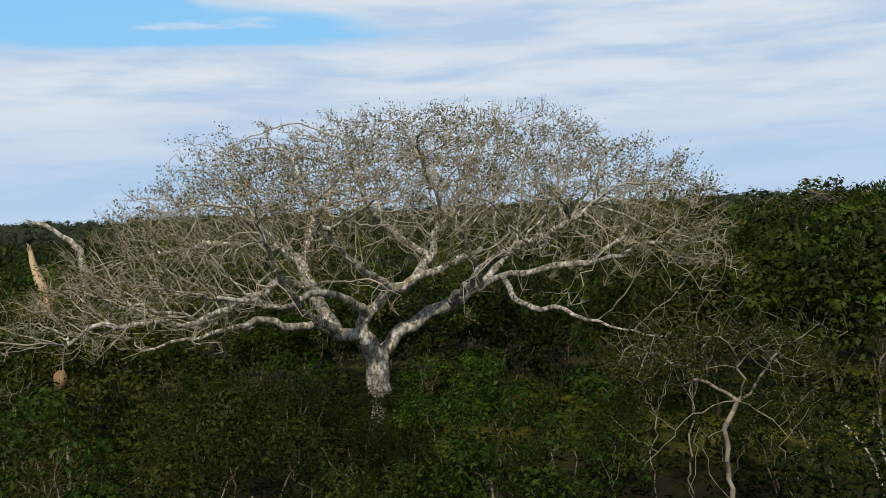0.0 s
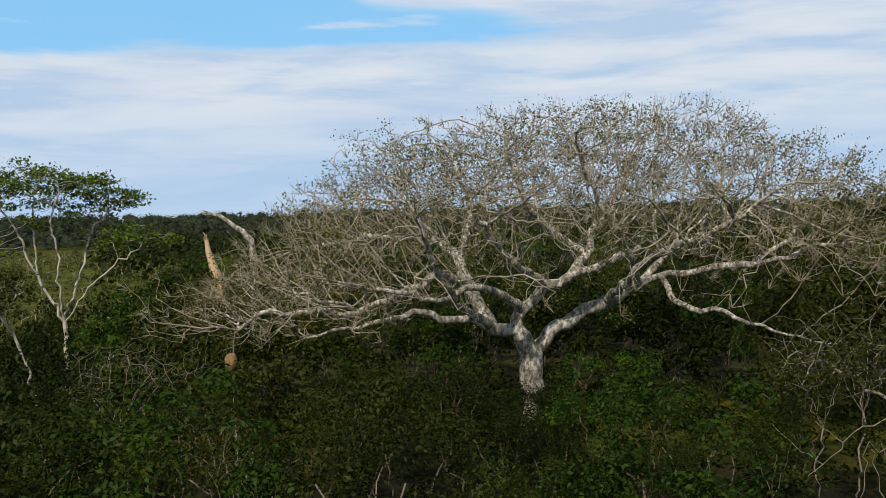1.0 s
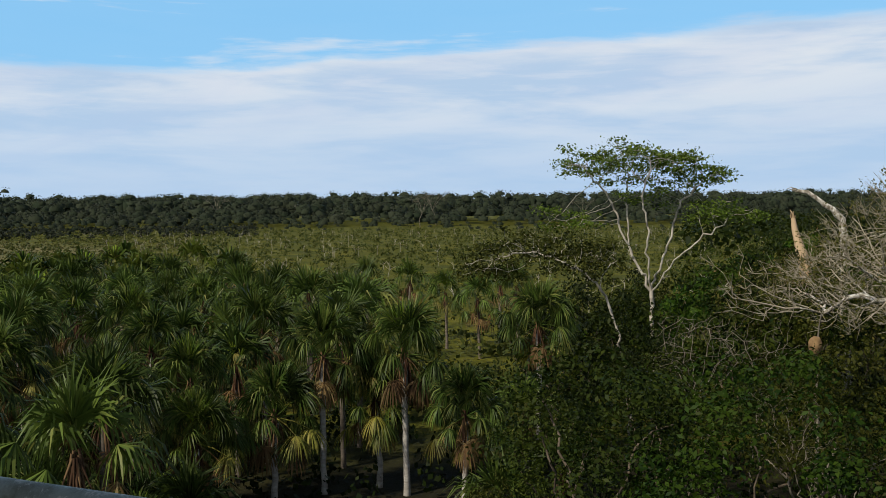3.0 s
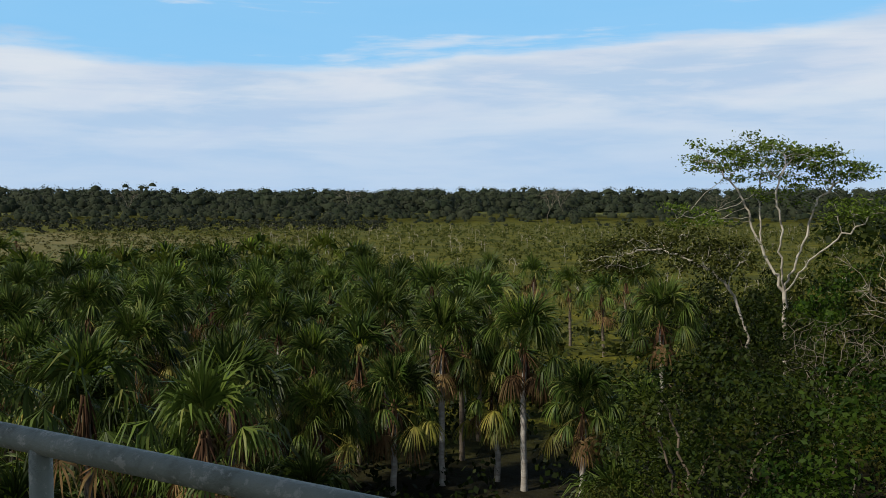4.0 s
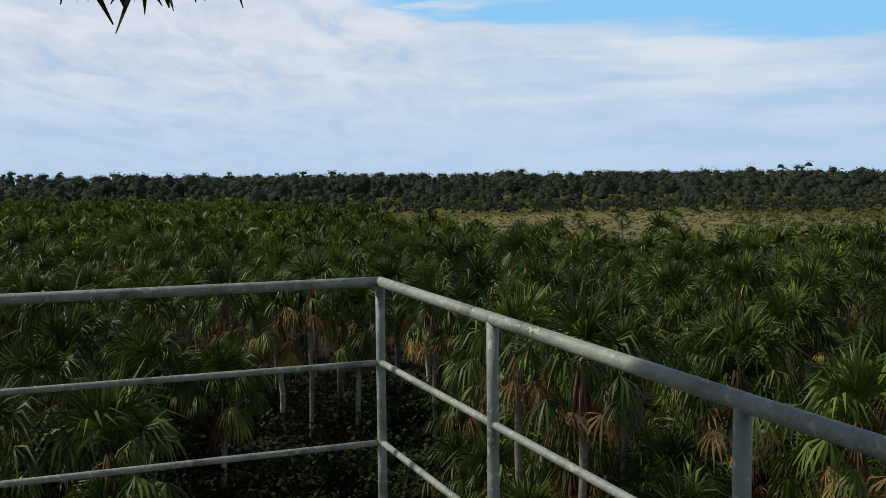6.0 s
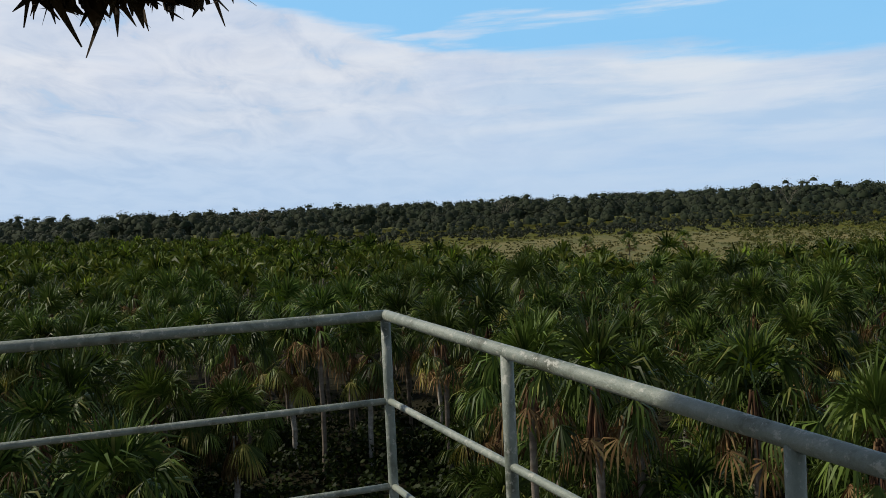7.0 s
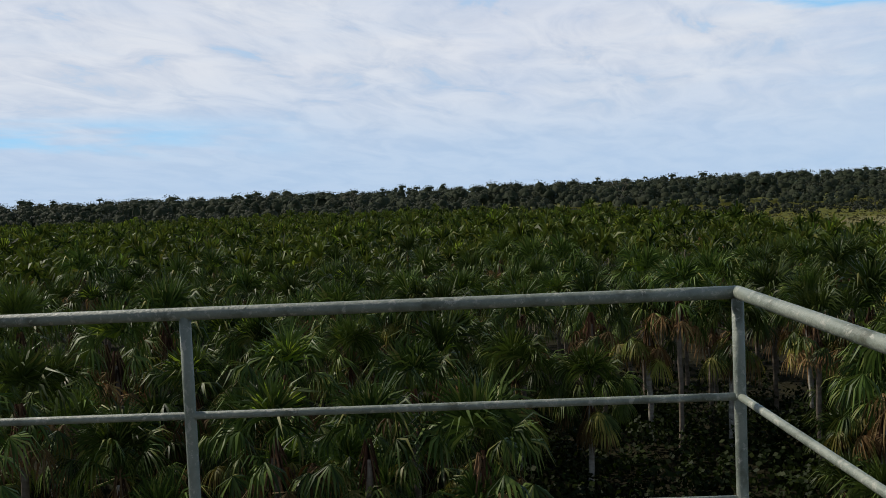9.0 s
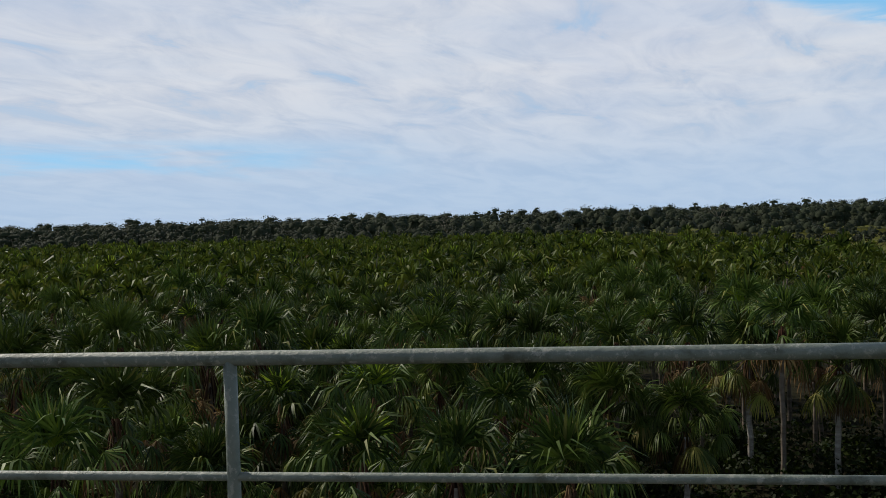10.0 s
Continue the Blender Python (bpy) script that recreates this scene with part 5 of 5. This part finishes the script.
def build_umbrella_tree():
    rng = np.random.default_rng(61)
    top = (0.4, 0, 8.1)
    limbs = [[(0.5, 0, -0.3), (0.45, 0, 5), top], [top, (-1.1, 0.2, 11.1), (-2.9, 0.5, 15.4), (-4.4, 0.5, 17.0)], [top, (0.1, -0.8, 11.5), (-0.2, -1.5, 15.5), (0.3, -2, 17.5)],
             [top, (1.5, 0.5, 11.4), (2.5, 0.8, 14.8), (4.6, 1, 16.6)], [top, (2.4, -1, 10.8), (5.6, -1.5, 13.4)], [(-1.1, 0.2, 11.1), (-1.4, 1.5, 14.0), (-1.4, 2.0, 17.2)]]
    att = pads(rng, ((-4.2, 0.6, 17.3, 2.4, 0.45, 110), (-1.2, -0.4, 17.9, 2.6, 0.5, 130), (1.8, 0, 17.5, 2.4, 0.45, 110), (4.2, 0.5, 16.7, 1.8, 0.4, 60), (5.6, -1.2, 13.8, 2.4, 0.4, 60), (-5.4, -1, 13.2, 2.4, 0.4, 50), (0.5, 1.5, 15.6, 2.8, 0.5, 50)))
    shaped_tree("umbrella_tree", "flat-topped green tree with pale forking limbs", 32.4, 70, limbs, att, LEAF_UMBRELLA, BARK_WHITE, 62, 0.42, 5.0, 0.5, 0.016, 64, 0.17, (0.50, 0.50, 0.16))
    knee = (0.5, 0, 9.2)
    limbs = [[(2.2, 0, -0.3), (1.9, 0, 5.0), (1.1, 0, 7.9), knee], [knee, (-0.5, 0, 10.3), (-3.4, 0, 11.6)], [knee, (0.8, 0.5, 10.4), (1.5, 1, 11.0)]]
    att = pads(rng, ((-4.0, 0, 11.8, 3.4, 0.5, 110), (-0.5, 0.6, 11.2, 2.6, 0.4, 70), (-6.5, 0, 10.6, 2.2, 0.4, 50)))
    shaped_tree("leaning_tree", "slim leaning tree with a pale stem and thin crown", 35.6, 58, limbs, att, LEAF_OLIVE, BARK_WHITE, 63, 0.40, 4.5, 0.46, 0.013, 60, 0.16, (0.5, 0.5, 0.18))


def build_liana_tree():
    """A half-bare tree with arching pale limbs and hanging stems."""
    rng = np.random.default_rng(71)
    head = (0.9, 0, 7.3)
    limbs = [[(0.5, 0, -0.3), (0.6, 0, 3.5), (0.4, 0, 6.2), head], [head, (-0.7, -0.5, 6.9), (-2.0, -0.8, 5.5), (-2.5, -1, 4.9)], [head, (-0.2, 0.6, 7.9), (-1.6, 1.0, 8.6), (-3.0, 1.4, 9.2)],
             [head, (1.6, 0.4, 7.9), (2.6, 0.8, 9.4)], [(0.4, 0, 6.2), (-0.5, -0.6, 6.4), (-0.9, -0.9, 3.4), (-0.4, -1.0, 0.2)], [head, (2.3, -0.6, 6.5), (2.5, -0.8, 4.6), (3.1, -0.9, 2.2)],
             [head, (1.2, -0.5, 8.2), (0.6, -0.8, 9.6)], [(0.6, 0, 3.5), (-0.2, 0.4, 4.4), (-0.6, 0.6, 6.0)]]
    att = pads(rng, ((-1.6, 0.6, 9.0, 2.2, 0.5, 60), (1.4, 0.4, 9.6, 2.0, 0.5, 60), (-3.0, 1.0, 7.6, 1.6, 0.5, 30), (2.8, 0.4, 8.2, 1.6, 0.5, 30)))
    shaped_tree("liana_tree", "half-bare tree with arching pale limbs and hanging lianas", -15.8, 36, limbs, att, LEAF_OLIVE, BARK_GREY, 72, 0.35, 3.0, 0.4, 0.015, 70, 0.10, (0.42, 0.42, 0.18), cap=0.24)


def build_snags():
    """Broken dead trunks that rise over the forest."""
    def snag(label, b, d, points, radii, mat):
        ob = tagged(new("broken_snag"), label, "dead tree")
        ob.matrix_basis = Matrix.Translation(bearing(b, d)) @ Matrix.Rotation(radians(b), 4, "Z")
        rng = np.random.default_rng(int(b * 10))
        line = np.array(wobbly(points, rng, 0.5, 0.05))
        r = np.interp(np.linspace(0, 1, len(line)), np.linspace(0, 1, len(radii)), radii) * rng.uniform(0.88, 1.12, len(line))
        part("trunk", np_mesh("trunk", *loft(line, r, 11), mat, True), ob)
        # splinters at the break
        k = 7
        a = line[-1] + rng.normal(0, radii[-1] * 0.5, (k, 3))
        way = unit(line[-1] - line[-3]) + rng.normal(0, 0.25, (k, 3))
        part("splintered_end", np_mesh("splintered_end", *tubes(a, a + way * rng.uniform(0.2, 0.7, (k, 1)), np.full(k, radii[-1] * 0.4), np.full(k, 0.02), 4), mat), ob)

    snag("grey broken dead trunk with one bent limb", 21.3, 76, [(0.1, 0, -0.3), (0.1, 0, 6), (0.05, 0, 11.6), (-0.1, 0, 13.3), (-0.8, 0, 14.1), (-1.9, 0, 14.9), (-2.6, 0, 15.4), (-3.3, 0, 15.5)], (0.6, 0.58, 0.55, 0.46, 0.32, 0.28, 0.24, 0.14), BARK_PALE)
    snag("ochre splintered dead trunk, freshly broken", 23.9, 72, [(0.9, 0, -0.3), (0.8, 0, 6), (0.6, 0, 10.6), (0.2, 0, 11.8), (-0.05, 0, 12.7), (-0.15, 0, 13.5)], (0.26, 0.26, 0.28, 0.36, 0.46, 0.42, 0.14), DEAD_WOOD)


def build_bare_trees():
    rng = random.Random(3)
    group = "bare pale trees in the forest"
    label = "slender leafless tree with pale crooked stems"
    made = [make_tree("bare_tree", label, 81, 9.0, 2.4, 5.2, 100, 0, None, 0, BARK_GREY, group, flat=0.5, lean=0.5, tip=0.0065),
            make_tree("bare_tree", label, 82, 9.0, 2.8, 4.4, 120, 0, None, 0, BARK_GREY, group, flat=0.5, lean=0.7, tip=0.006),
            make_tree("bare_tree", label, 83, 9.0, 3.2, 4.8, 110, 6, LEAF_OLIVE, 0.13, BARK_GREY, group, flat=0.5, lean=0.6, tip=0.007),
            make_tree("bare_tree", "pale leafless tree over the far forest", 84, 9.0, 3.0, 4.6, 190, 0, None, 0, BARK_GREY, group, flat=0.3, lean=0.3, tip=0.010)]
    spots = ((26.4, 48, 9.2), (28.2, 46, 9.8), (-14.3, 47, 11.6), (-20.6, 46, 10.4), (23.4, 40, 7.6), (21.0, 36, 6.6), (29.6, 47, 9.6), (-22.8, 70, 15.0), (-12.4, 46, 10.2))
    far = [(46.0, 640, 24), (45.0, 700, 28), (58.5, 760, 27), (71.0, 720, 25), (88.0, 780, 27), (103.0, 820, 28), (119.0, 790, 27), (36.0, 640, 22), (-21.0, 130, 18.5), (-24.0, 135, 18.0)]
    used = [False] * 4
    for n, (b, d, top) in enumerate(spots + tuple(far)):
        k = n % 3 if d < 100 else 3
        m = Matrix.Translation(bearing(b, d)) @ Matrix.Rotation(rng.uniform(0, 6.28), 4, "Z")
        ob = made[k] if not used[k] else copy_thing(made[k], m)
        used[k] = True
        ob.matrix_basis = m
        s = top / 9.0
        ob.scale = (s, s, s) if d < 100 else (s * 1.5, s * 1.5, s)


def build_nest():
    bm = bmesh.new()
    bmesh.ops.create_icosphere(bm, subdivisions=3, radius=1.0)
    for v in bm.verts:
        k = 1 + 0.22 * noise.noise(v.co * 1.7) + 0.06 * noise.noise(v.co * 6)
        v.co = Vector((v.co.x * 0.30 * k, v.co.y * 0.28 * k, v.co.z * 0.42 * k))
    nest = tagged(new("termite_nest", bm_mesh("termite_nest", bm, CLAY, True)), "ochre mud termite nest on a thin stem", "nest")
    nest.location = bearing(22.8, 44, 8.2)
    stem = tagged(new("slender_stem"), "thin pale stem that carries the nest", "tree")
    stem.location = bearing(22.75, 44.2)
    line = np.array(wobbly([(0, 0, -0.3), (0.1, 0, 4), (0, 0, 7.9), (0.2, 0, 9.6)], np.random.default_rng(4), 0.5, 0.04))
    r = np.linspace(0.12, 0.03, len(line))
    part("trunk", np_mesh("trunk", *loft(line, r, 8), BARK_GREY, True), stem)


build_umbrella_tree()
build_liana_tree()
build_snags()
build_bare_trees()
build_nest()
